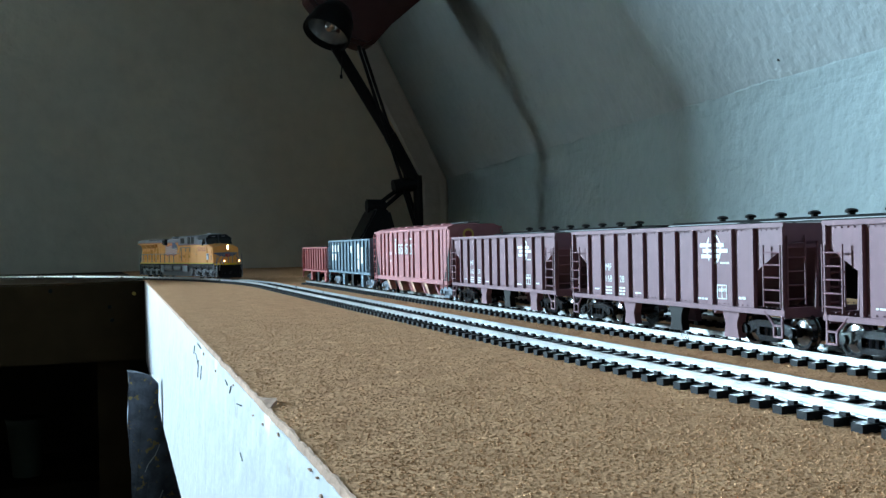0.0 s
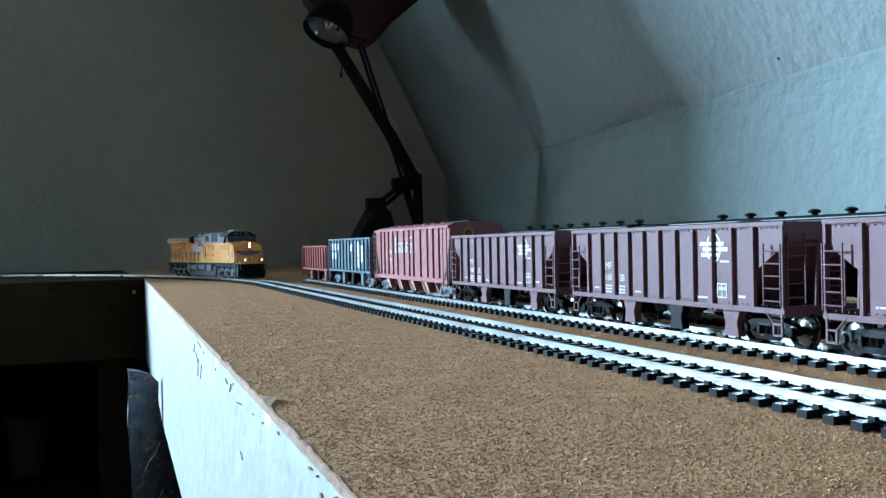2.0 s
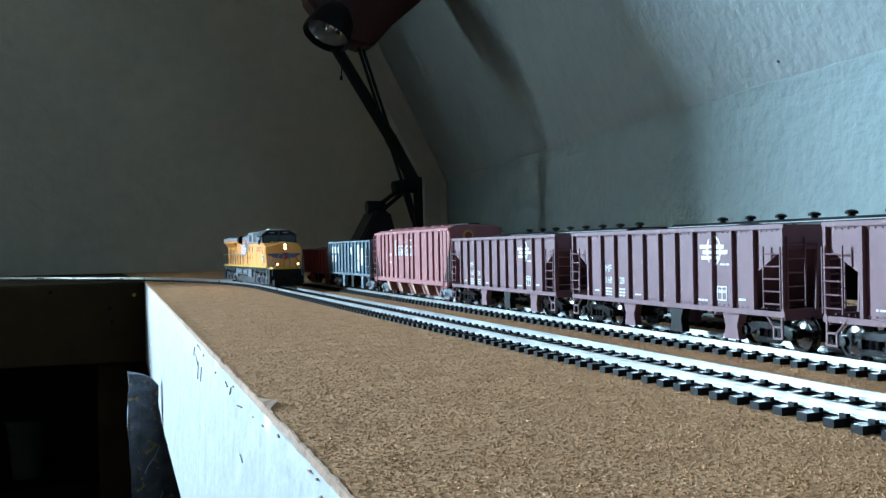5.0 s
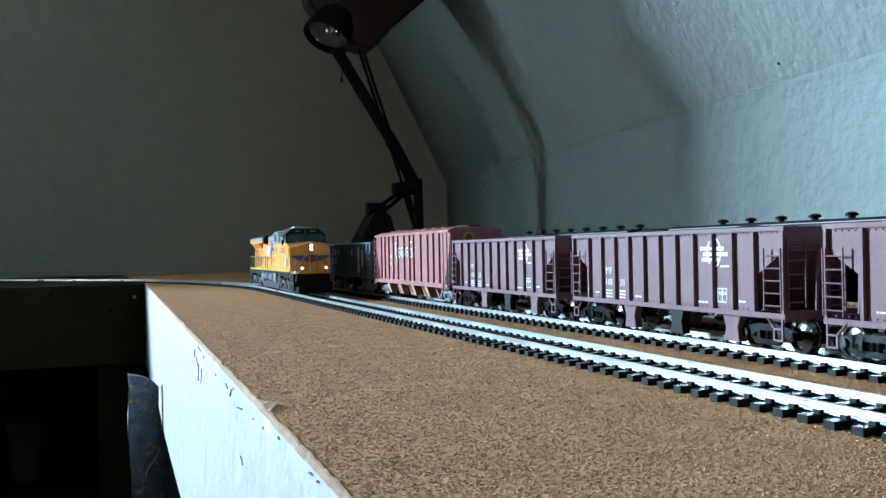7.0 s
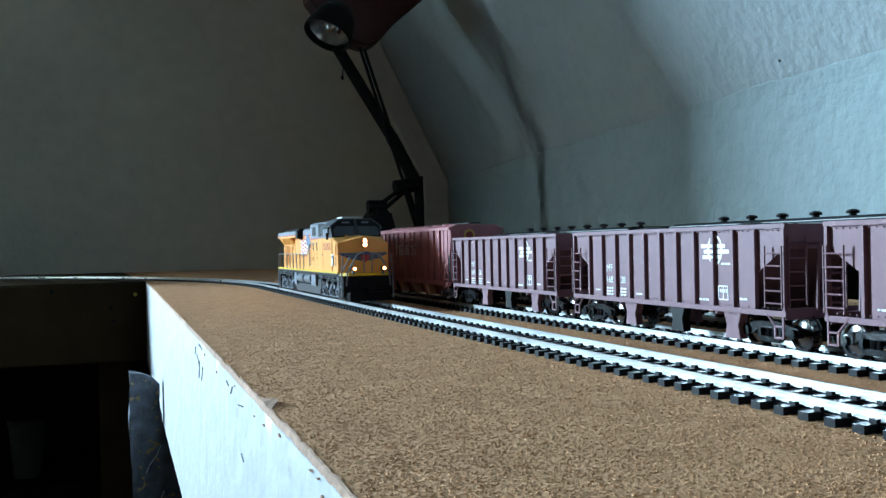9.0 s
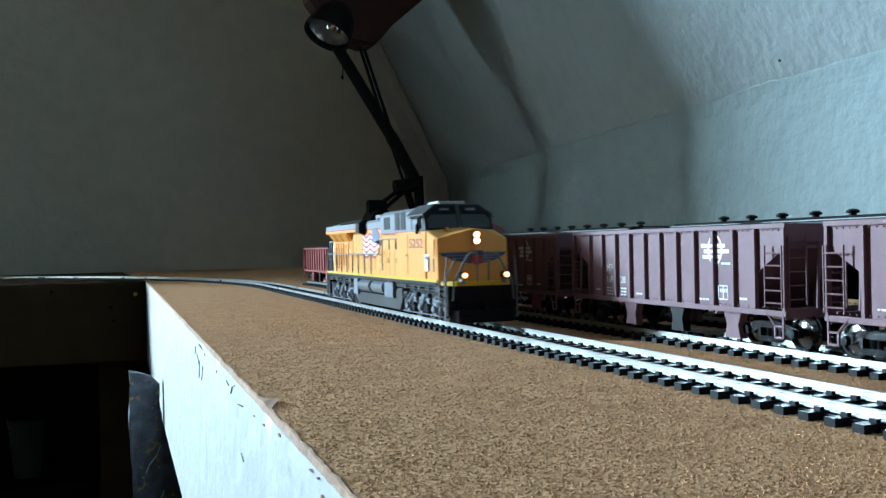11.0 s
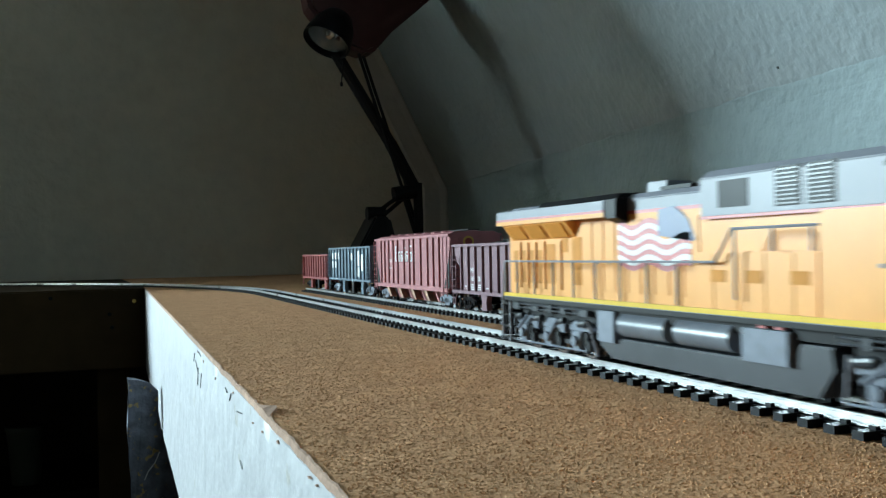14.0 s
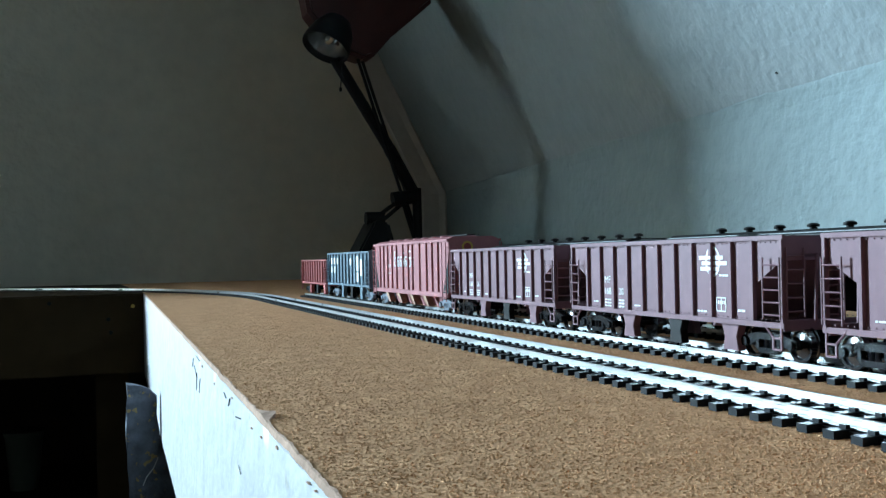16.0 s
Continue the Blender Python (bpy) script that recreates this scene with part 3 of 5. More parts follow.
def open_hopper(name, label, L, H, B, nribs, margin, body, frames, truck_in, wb, W=18.0, chutes=True, load=True, cut=16.0):
    """An open-top hopper: ribbed sides with slanted ends, sills, ladders, chutes and trucks. H top, B bottom of the side, above the rail."""
    car = tagged(new(name), label, "hopper car", "parked freight cars")
    h = L / 2
    for sx in (-1, 1):
        # side sheet with corners cut away over the slope sheets
        x0, x1 = sorted((sx * (W - 1.6), sx * (W - 0.9)))
        c = margin
        part("side_sheet", one_prism([(-h + c, B), (h - c, B), (h - c, H - cut), (h - 1, H - 7.5), (h - 1, H), (-h + 1, H), (-h + 1, H - 7.5), (-h + c, H - cut)], x0, x1), body, car)
        xa, xb = sorted((sx * (W - 1.2), sx * (W + 0.25)))
        part("top_chord", boxes((xa, xb, -h, h, H - 1.5, H)), body, car, bevel=0.2)
        part("side_sill", boxes((xa, xb, -h, h, B - 1.6, B + 0.2)), body, car, bevel=0.2)
        rib = None
        for i in range(nribs):
            y = -h + margin + (L - 2 * margin) * i / (nribs - 1)
            if rib is None:
                xr0, xr1 = sorted((sx * (W - 1.0), sx * (W + 0.35)))
                rib = part("rib", boxes((xr0, xr1, -0.65, 0.65, B + 0.3, H - 1.6)), body, car)
                rib.matrix_basis = pose(0, y * MM, 0)
            else:
                shared(rib, car, pose(0, y * MM, 0))
        bm = bmesh.new()
        nr = int(L / 2.6)
        for i in range(nr):
            y = -h + 2 + (L - 4) * i / (nr - 1)
            xr = sx * (W - 0.8)
            for z in (H - 2.1, B + 0.9):
                box(bm, *sorted((xr, xr + sx * 0.25)), y - 0.2, y + 0.2, z - 0.2, z + 0.2)
        tagged(part("rivets", bm, body, car), kind="stuff")
        for q in (-1, 1):
            ye = q * (h - 0.6)
            part("corner_post", boxes((xa, xb, min(ye, ye - q * 1.2), max(ye, ye - q * 1.2), B - 1.6, H)), body, car)
            ladder(car, sx * (W + 0.9), ye - q * 0.4, ye - q * 8.6, B + 1, H - (7 if q < 0 else 7), 5, body)
            part("step", boxes((sx * W - 0.3, sx * W + 0.3, ye - q * 1 - 0.35, ye - q * 1 + 0.35, B - 8.5, B), (sx * W - 0.3, sx * W + 0.3, ye - q * 5 - 0.35, ye - q * 5 + 0.35, B - 8.5, B - 4.6),
                              (sx * W - 0.3, sx * W + 0.3, min(ye - q, ye - q * 5), max(ye - q, ye - q * 5), B - 8.6, B - 8),
                              (sx * W - 0.3, sx * W + 0.3, min(ye - q, ye - q * 5), max(ye - q, ye - q * 5), B - 5, B - 4.4)), body, car)
            part("step_brace", one_rod((sx * W, ye - q * 5, B - 4.6), (sx * W, ye - q * 9.5, B - 0.4), 0.4, 6), body, car)
    # ends: slope sheets, end sill, brake gear
    for q in (-1, 1):
        ye = q * (h - 0.8)
        part("slope_sheet", one_prism([(ye, H - 7), (ye, H - 6), (q * (h - 40), B - 2), (q * (h - 40), B - 3)], -W + 1.6, W - 1.6), body, car)
        part("end_sheet", boxes((-W + 1, W - 1, min(ye, ye - q), max(ye, ye - q), H - 8, H - 0.2)), body, car)
        part("end_sill", boxes((-W + 0.6, W - 0.6, min(ye, ye - q * 2), max(ye, ye - q * 2), B - 2.4, B + 1)), body, car, bevel=0.3)
        end_ladder(car, ye + q * 0.6, -W + 1.2, -W + 8, B + 2, H - 4, 5, body)
        for x in (-5.5, 5.5):
            part("end_brace", one_rod((x, ye, B), (x * 0.8, ye, H - 6), 0.6, 6), body, car)
        coupler(car, ye, q)
        yt = q * (h - truck_in)
        truck_frame(car, yt, wb, frames)
        wheelset(car, yt - wb / 2)
        wheelset(car, yt + wb / 2)
    part("brake_wheel", one_rod((6, -h - 1.2, H - 8), (6, -h - 0.6, H - 8), 3.6, 16), M_BLACK, car)
    part("centre_sill", boxes((-2.6, 2.6, -h + 3, h - 3, B - 3.2, B - 1.0)), M_BLACK, car)
    if chutes:
        for yc in (-42.0, -8.0, 26.0):
            for sx in (-1, 1):
                x0, x1 = sorted((sx * 12.6, sx * 15.8))
                out = [(yc - 5.4, B - 1), (yc - 3.4, B - 6), (yc - 4.4, 2.2), (yc + 4.4, 2.2), (yc + 3.4, B - 6), (yc + 5.4, B - 1)]
                # middle chutes are black: the shade under the car is put into colour
                part("chute", one_prism(out, x0, x1), body if abs(yc) > 20 else M_BLACK, car, "tapered discharge chute", bevel=0.25)
    if load:
        bm = bmesh.new()
        nx, ny = 12, 70
        grid = []
        for j in range(ny + 1):
            y = -h + 3 + (L - 6) * j / ny
            row = []
            for i in range(nx + 1):
                x = -W + 2.2 + (2 * W - 4.4) * i / nx
                hump = 5.0 * (math.exp(-((y - h * 0.47) / 13) ** 2) + math.exp(-((y + h * 0.47) / 13) ** 2)) * math.cos(x / W * 1.45)
                row.append(bm.verts.new((x, y, H - 3.6 + hump + 0.8 * noise.noise(Vector((x * 0.5, y * 0.5, L))))))
            grid.append(row)
        for a, b in zip(grid, grid[1:]):
            for i in range(nx):
                bm.faces.new((a[i], a[i + 1], b[i + 1], b[i]))
        part("coal_load", bm, M_COAL, car, "heaped black coal load")
    return car


def bars(parent, x, y0, z0, widths, height, gap, material=M_WHITE, name="marking"):
    """A row of small lettering bars that reads towards smaller y."""
    y = y0
    for w in widths:
        part(name, boxes((x - 0.06, x + 0.06, y - w, y, z0, z0 + height)), material, parent)
        y -= w + gap


def emblem(parent, x, y, z, r):
    """Round white emblem crossed by bars."""
    bm = bmesh.new()
    n = 30
    o = [bm.verts.new((x, y + r * 0.8 * math.cos(6.2832 * i / n), z + r * math.sin(6.2832 * i / n))) for i in range(n)]
    inn = [bm.verts.new((x, y + r * 0.66 * math.cos(6.2832 * i / n), z + r * 0.84 * math.sin(6.2832 * i / n))) for i in range(n)]
    o2 = [bm.verts.new(v.co + Vector((0.1, 0, 0))) for v in o]
    i2 = [bm.verts.new(v.co + Vector((0.1, 0, 0))) for v in inn]
    for i in range(n):
        j = (i + 1) % n
        bm.faces.new((o[i], o[j], inn[j], inn[i])), bm.faces.new((o2[i], i2[i], i2[j], o2[j]))
        bm.faces.new((o[i], o2[i], o2[j], o[j])), bm.faces.new((inn[i], inn[j], i2[j], i2[i]))
    part("emblem_ring", bm, M_WHITE, parent)
    for k, (a, b) in enumerate(((1.5, 1.1), (1.2, 1.5), (1.35, 0.7))):
        z0 = z + r * (0.25 - 0.36 * k)
        part("emblem_bar", boxes((x - 0.02, x + 0.1, y - r * b, y + r * a, z0 - r * 0.13, z0 + r * 0.13)), M_WHITE, parent)
    bars(parent, x, y - r * 0.7, z - r * 0.95, (1.6, 1.2, 1.6), 0.7, 0.3)


def hopper_marks(car, L, H, B, W):
    h, x = L / 2, -(W - 0.9) - 0.12
    emblem(car, x, -h + 38.4, H - 8.2, 5.4)
    for z in (H - 6.8, H - 8.8, H - 10.7):
        part("emblem_bar", boxes((-W - 0.44, -W - 0.34, -h + 37.95, -h + 39.2, z - 0.5, z + 0.5)), M_WHITE, car)
    writing("reporting_mark", "MF", 4.4, on_side(x, h - 32.4, 25.0), M_WHITE, car, 5.0)
    writing("road_number", "168", 4.0, on_side(x, h - 32.3, 20.2), M_WHITE, car, 5.2)
    writing("road_number", "28", 4.0, on_side(x, h - 43.6, 20.2), M_WHITE, car, 3.8)
    for k in range(3):
        bars(car, x, h - 29.9, 16.4 - 1.3 * k, (1.8, 1.4, 1.2), 0.7, 0.4)
        bars(car, x, h - 41.4, 16.4 - 1.3 * k, (2.2, 2.0), 0.7, 0.4)
    bars(car, x, h - 20, 15.4, (1.0, 2.4), 0.6, 0.4)
    bars(car, x, h - 54, 14.8, (2.6, 1.6), 0.6, 0.3)
    # boxed data panel
    y0 = -h + 36.6
    for s in ((y0 - 5.6, y0, 15.2, 15.6), (y0 - 5.6, y0, 19.8, 20.2), (y0 - 5.6, y0 - 5.2, 15.2, 20.2), (y0 - 0.4, y0, 15.2, 20.2), (y0 - 3.0, y0 - 2.6, 15.6, 19.8)):
        part("data_panel", boxes((x - 0.06, x + 0.06, *s)), M_WHITE, car)
    bars(car, x, y0 - 0.9, 17.8, (0.7, 0.7, 0.7, 0.7), 1.2, 0.4)
    bars(car, x, -h + 48.2, 14.6, (1.8, 1.4, 1.8), 0.7, 0.4)
    bars(car, x, -h + 24.6, 15.6, (1.6, 2.0), 0.8, 0.3)


HL, HH, HB = 146.0, 40.7, 12.9
hopper = open_hopper("hopper_car", "brown ribbed open hopper car with white lettering and coal load", HL, HH, HB, 11, 15.7, M_BROWN, M_GLOSS, 14.5, 23.0)
hopper_marks(hopper, HL, HH, HB, 18.0)
hopper.matrix_basis = pose(D2 * MM, 0.3212, RAIL * MM)
for y in (0.4840, 0.1584, -0.0044):
    copy_thing(hopper, pose(D2 * MM, y, RAIL * MM))

# older small hoppers at the far end
blue = open_hopper("hopper_car", "weathered blue-grey ribbed hopper car with white panels", 157.0, 42.6, 14.5, 12, 10.0, M_BLUE, M_TRUCK, 17, 21.0, cut=9)
for y0, z0, w, hh in ((66, 32, 7, 6), (56, 32, 8, 6), (46, 32, 8, 6), (66, 24, 9, 6), (54, 24, 9, 6), (-8, 31, 9, 6), (-30, 26, 11, 13), (-45, 22, 10, 14), (-30, 17, 14, 8)):
    part("marking", boxes((-17.3, -17.16, y0 - w, y0, z0, z0 + hh)), M_WHITE, blue)
blue.matrix_basis = pose(D2 * MM, 0.8325, RAIL * MM)
red = open_hopper("hopper_car", "small faded red ribbed hopper car", 127.0, 36.8, 13.5, 10, 9.0, M_RED, M_BLACK, 15, 20.0, cut=9)
red.matrix_basis = pose(D2 * MM, 0.9805, RAIL * MM)


def covered_hopper():
    """Tall closed hopper with ribbed sides, roof hatches, slanted bays and a round end emblem."""
    car = tagged(new("covered_hopper"), "faded red covered hopper car with pale lettering bars", "hopper car", "parked freight cars")
    L, H, B, W = 176.0, 47.5, 12.5, 18.0
    h = L / 2
    part("body", one_prism([(-W + 1, B), (W - 1, B), (W - 1, H), (W - 5, H + 1.6), (-W + 5, H + 1.6), (-W + 1, H)], -h + 1, h - 1, "y"), M_PINK, car, bevel=0.5)
    for sx in (-1, 1):
        for y in (-68, -56, -44, -29, -13, -3, 10, 26, 38, 50, 61, 71):
            x0, x1 = sorted((sx * (W - 1.1), sx * (W + 0.1)))
            part("rib", boxes((x0, x1, y - 0.55, y + 0.55, B + 1.5, H - 1.5)), M_PINK, car)
        x0, x1 = sorted((sx * (W - 1.1), sx * (W + 0.3)))
        part("side_sill", boxes((x0, x1, -h, h, B - 1.6, B + 1)), M_PINK, car, bevel=0.2)
        part("roof_edge", boxes((x0, x1, -h, h, H - 1.6, H)), M_PINK, car, bevel=0.2)
        for q in (-1, 1):
            ladder(car, sx * (W + 0.8), q * (h - 1), q * (h - 8.5), B - 4, H - 2, 8, M_PINK)
            # black triangle on the side in place of the shaded end opening
            part("end_shade", one_prism([(q * (h - 1.5), B + 1), (q * (h - 1.5), B + 22), (q * (h - 12), B + 1)], *sorted((sx * (W - 0.98), sx * (W - 0.9)))), M_BLACK, car)
    for q in (-1, 1):
        ye = q * (h - 1)
        for x in (-12, -6, 0, 6, 12):
            part("end_rib", boxes((x - 0.6, x + 0.6, min(ye, ye + q), max(ye, ye + q), B, H - 10)), M_PINK, car)
        part("end_panel", boxes((-W + 1, W - 1, min(ye, ye + q * 0.8), max(ye, ye + q * 0.8), H - 10, H)), M_PINK, car)
        end_ladder(car, ye + q * 1.4, -W + 1.4, -W + 7, B + 1, H - 2, 8, M_PINK)
        bm = bmesh.new()
        lathe(bm, ((3.7, 0), (3.7, 0.25), (0.5, 0.3)), 24, (-4.5, ye + q * 0.85, H - 5), Matrix.Rotation(radians(-90 * q), 3, "X"))
        part("round_emblem", bm, M_GOLD, car)
        bm = bmesh.new()
        rod(bm, (-4.5, ye + q * 1.0, H - 5), (-4.5, ye + q * 1.25, H - 5), 2.4, 16)
        part("emblem_centre", bm, M_RED, car)
        coupler(car, ye, q)
        yt = q * (h - 17)
        truck_frame(car, yt, 20.4, M_TRUCK)
        wheelset(car, yt - 10.2)
        wheelset(car, yt + 10.2)
    part("running_board", boxes((-4, 4, -h + 2, h - 2, H + 2.4, H + 3.0)), M_BLACK, car)
    for y in (-60, -40, -20, 0, 20, 40, 60):
        for x in (-9, 9):
            bm = bmesh.new()
            lathe(bm, ((3.6, 0), (3.6, 0.9), (3.0, 1.4), (0.4, 1.6)), 16, (x, y, H + 1.2))
            part("hatch", bm, M_PINK, car, smooth=True)
    for y in (-46, -16, 15, 45):
        part("bay", one_prism([(y - 13, B - 1), (y + 12, B - 1), (y + 3, 3), (y - 4, 3)], -10, 10), M_PINK, car, "slanted discharge bay", bevel=0.3)
        for sx in (-1, 1):
            part("bay_brace", one_prism([(y + 12, B - 1.2), (y + 6, B - 1.2), (y - 2, 4), (y + 2, 4)], *sorted((sx * 13.2, sx * 17.4))), M_TORN, car, "pale dusty slanted brace")
    # faded lettering as plain strokes: tall and low blocks of two stems and cross bars
    y = 33.0
    xl = (-W + 0.8, -W + 0.94)
    for w, hh, gap in ((5.6, 11.5, 1.8), (5.0, 7.5, 1.8), (5.2, 7.5, 1.8), (3.6, 10.5, 1.6), (5.0, 7.5, 3.0), (6.4, 11.5, 1.4), (5.0, 7.5, 0)):
        z = H - 17.5
        for ya, yb, za, zb in ((y - 1.7, y, z, z + hh), (y - w, y - w + 1.4, z, z + hh * 0.62), (y - w, y, z, z + 1.1), (y - w, y, z + hh * 0.5, z + hh * 0.5 + 1.0), (y - w, y, z + hh - 1.2, z + hh)):
            part("lettering_bar", boxes((*xl, ya, yb, za, zb)), M_WHITE, car)
        y -= w + gap
    bars(car, -W + 0.94, 50, B + 17, (3, 3, 3), 2.4, 1, M_FADED)
    bars(car, -W + 0.94, 50, B + 12, (3, 2, 3), 1.4, 1, M_FADED)
    return car


covered_hopper().matrix_basis = pose(D2 * MM, 0.6515, RAIL * MM)


def black_car():
    """Black closed hopper with a flat roof, pale roof edge and a row of round hatches."""
    car = tagged(new("covered_hopper"), "black covered hopper car with round roof hatches", "hopper car", "cars on the back track")
    L, H, B, W = 183.0, 44.2, 13.0, 16.5
    h = L / 2
    part("body", one_prism([(-W, B), (W, B), (W, H - 1.5), (W - 3, H), (-W + 3, H), (-W, H - 1.5)], -h, h, "y"), M_BLACK, car, bevel=0.5)
    for sx in (-1, 1):
        part("roof_edge", boxes((*sorted((sx * (W - 0.2), sx * (W + 0.3))), -h, h, H - 1.5, H - 1.1)), M_EDGE, car, "thin pale roof edge")
        for i in range(11):
            y = -h + 8 + (L - 16) * i / 10
            part("rib", boxes((*sorted((sx * (W - 0.3), sx * (W + 0.8))), y - 0.6, y + 0.6, B, H - 2)), M_BLACK, car)
        part("grab_rail", one_rod((sx * W, h - 1, H - 4), (sx * W, h + 3, H - 7), 0.4, 6), M_STEEL, car)
    for i in range(8):
        bm = bmesh.new()
        lathe(bm, ((1.5, 0), (1.5, 1.3), (2.4, 1.4), (2.6, 1.8), (2.5, 2.4), (1.6, 2.9), (0.5, 3.1)), 18, (0, h - 24 - 21 * i + 3, H - 0.1))
        part("hatch", bm, M_BLACK, car, "round black roof hatch", smooth=True)
    for q in (-1, 1):
        coupler(car, q * h, q)
        yt = q * (h - 20)
        truck_frame(car, yt, 20.4, M_BLACK)
        wheelset(car, yt - 10.2)
        wheelset(car, yt + 10.2)
        part("end_sill", boxes((-W, W, min(q * h, q * h + q * 3), max(q * h, q * h + q * 3), B - 2, B)), M_BLACK, car)
    return car


bc = black_car()
bc.matrix_basis = pose(D3 * MM, 0.5405, RAIL * MM)
copy_thing(bc, pose(D3 * MM, 0.3175, RAIL * MM))
copy_thing(bc, pose(D3 * MM, 0.0945, RAIL * MM))

# ---- locomotive (front towards -y, near side -x, origin on the rail top) ----
AXLES = (-106.0, -85.0, -64.0, 66.0, 87.0, 108.0)
LOCO_WHEEL_R = 6.1
loco_wheelsets = []


def build_loco():
    lo = tagged(new("diesel_locomotive"), "yellow and grey model diesel locomotive with lit headlights", "locomotive")
    P = lambda n, bm, m, l="", b=0.0, s=False, par=None: part(n, bm, m, par or lo, l, b, s)
    # frame and sill
    P("frame", boxes((-15, 15, -116, 120, 14.6, 18.2)), M_BLACK, "dark underframe", 0.3)
    P("walkway", boxes((-17.3, 17.3, -115, 121, 18.2, 19.4)), M_GREY, "grey walkway", 0.2)
    for sx in (-1, 1):
        P("sill_stripe", boxes((*sorted((sx * 17.2, sx * 17.7)), -115, 121, 19.1, 20.4)), M_STRIPE, "bright yellow sill stripe")
        P("sill_edge", boxes((*sorted((sx * 16.9, sx * 17.75)), -115, 121, 17.6, 18.85)), M_BLACK)
    # long hood
    hood = P("hood", boxes((-11, 11, -46, 130, 19.4, 46.6)), M_YELLOW, "yellow long hood", 0.4)
    P("hood_top", one_prism([(-11, 46.8), (11, 46.8), (11, 50.5), (9, 52.2), (-9, 52.2), (-11, 50.5)], -2, 130, "y"), M_GREY, "grey hood top", 0.3)
    P("hood_front_top", one_prism([(-12.3, 43.5), (12.3, 43.5), (12.3, 53.5), (9.5, 55.6), (-9.5, 55.6), (-12.3, 53.5)], -72, 0, "y"), M_GREY, "raised grey equipment hood", 0.3)
    for sx in (-1, 1):
        P("red_stripe", boxes((*sorted((sx * 10.9, sx * 11.12)), 0, 44, 46.1, 47.1)), M_REDSTRIPE, par=hood)
        P("red_stripe", boxes((*sorted((sx * 12.2, sx * 12.42)), -70, 0, 42.9, 43.7)), M_REDSTRIPE, par=hood)
        # louvres and square grille
        for y0, y1 in ((-30, -39), (-41, -50)):
            for k in range(9):
                z = 45.2 + k * 0.98
                P("louvre", boxes((*sorted((sx * 12.2, sx * 12.75)), y1 + 0.5, y0 - 0.5, z, z + 0.4)), M_TANK)
            P("louvre_well", boxes((*sorted((sx * 12.25, sx * 12.4)), y1, y0, 44.8, 54.0)), M_BLACK)
        P("grille", boxes((*sorted((sx * 12.2, sx * 12.5)), -20, -8, 45.6, 52.4)), M_BLACK, "dark square grille")
        # hood doors: thin seams, latches, panels
        for y in (2, 9.5, 17, 24.5, 32, 39.5, 47, 54.5, 62):
            P("hood_door", boxes((*sorted((sx * 10.9, sx * 11.25)), y + 0.35, y + 7.1, 22.5, 44.5)), M_YELLOW, b=0.1)
        for y, w, z0, z1 in ((70, 6.5, 24, 40), (80, 4, 35, 40), (90, 7, 24, 38), (100, 4, 24, 36), (107, 4, 24, 36), (114, 4, 24, 36), (121, 5, 24, 36)):
            P("door_panel", boxes((*sorted((sx * 10.9, sx * 11.15)), y, y + w, z0, z1)), M_BRICK, "amber recessed door panel")
        for y in (84.5, 97.7, 105, 112, 119):
            P("door_post", boxes((*sorted((sx * 10.9, sx * 11.6)), y, y + 1.4, 22, 39)), M_YELLOW, b=0.1)
        # equipment cabinet under the high handrail
        P("cabinet", boxes((*sorted((sx * 10.8, sx * 15.6)), -48, -2, 19.4, 34.5)), M_YELLOW, "yellow equipment cabinet", 0.4)
        for y in (-12, -26, -42):
            P("cabinet_panel", boxes((*sorted((sx * 15.5, sx * 15.75)), y - 3, y + 3, 27, 30)), M_BRICK)
        # radiator wings
        P("radiator_wing", one_prism([(sx * 10.5, 46), (sx * 15.6, 45.6), (sx * 15.6, 50.6), (sx * 10.5, 51.2)], 46, 132, "y"), M_GREY, "grey overhanging radiator wing", 0.25)
        P("wing_yellow", boxes((*sorted((sx * 15.55, sx * 15.75)), 46, 132, 45.5, 46.9)), M_YELLOW)
        P("wing_stripe", boxes((*sorted((sx * 15.55, sx * 15.85)), 46, 132, 46.9, 47.7)), M_REDSTRIPE)
        P("wing_slope", one_prism([(sx * 10.8, 39.5), (sx * 15.2, 45.5), (sx * 10.8, 45.5)], 74, 127, "y"), M_YELLOW, "slanted yellow underside")
        for y0, y1 in ((77, 90), (94, 107), (111, 124)):
            P("wing_mesh", one_prism([(sx * 11.75, 40.4), (sx * 12.0, 40.2), (sx * 15.3, 44.7), (sx * 15.05, 44.9)], y0, y1, "y"), M_BRICK, "amber intake mesh")
        P("wing_nose", one_prism([(sx * 10.5, 43.2), (sx * 15.4, 45.2), (sx * 15.4, 50.8), (sx * 10.5, 51.6)], 39, 45.9, "y"), M_BLACK, "black wing end", 0.3)
    P("radiator_roof", one_prism([(-14.5, 50.9), (14.5, 50.9), (13, 52.6), (-13, 52.6)], 40, 96, "y"), M_BLACK, "black radiator roof", 0.3)
    P("hood_rear", boxes((-10.6, 10.6, 130, 131.2, 20, 46)), M_YELLOW, b=0.3)
    for sx in (-1, 1):
        for y in (5.7, 13.2, 20.7, 28.2, 35.7, 43.2, 50.7, 58.2):
            P("latch", boxes((*sorted((sx * 11.2, sx * 11.55)), y - 0.35, y + 0.35, 31, 32.2)), M_GREY)
        P("cab_door", boxes((*sorted((sx * 17.35, sx * 17.6)), -70, -62, 22, 42)), M_YELLOW, b=0.1)
        P("door_handle", boxes((*sorted((sx * 17.5, sx * 18.0)), -69, -67.6, 31, 31.8)), M_GREY)
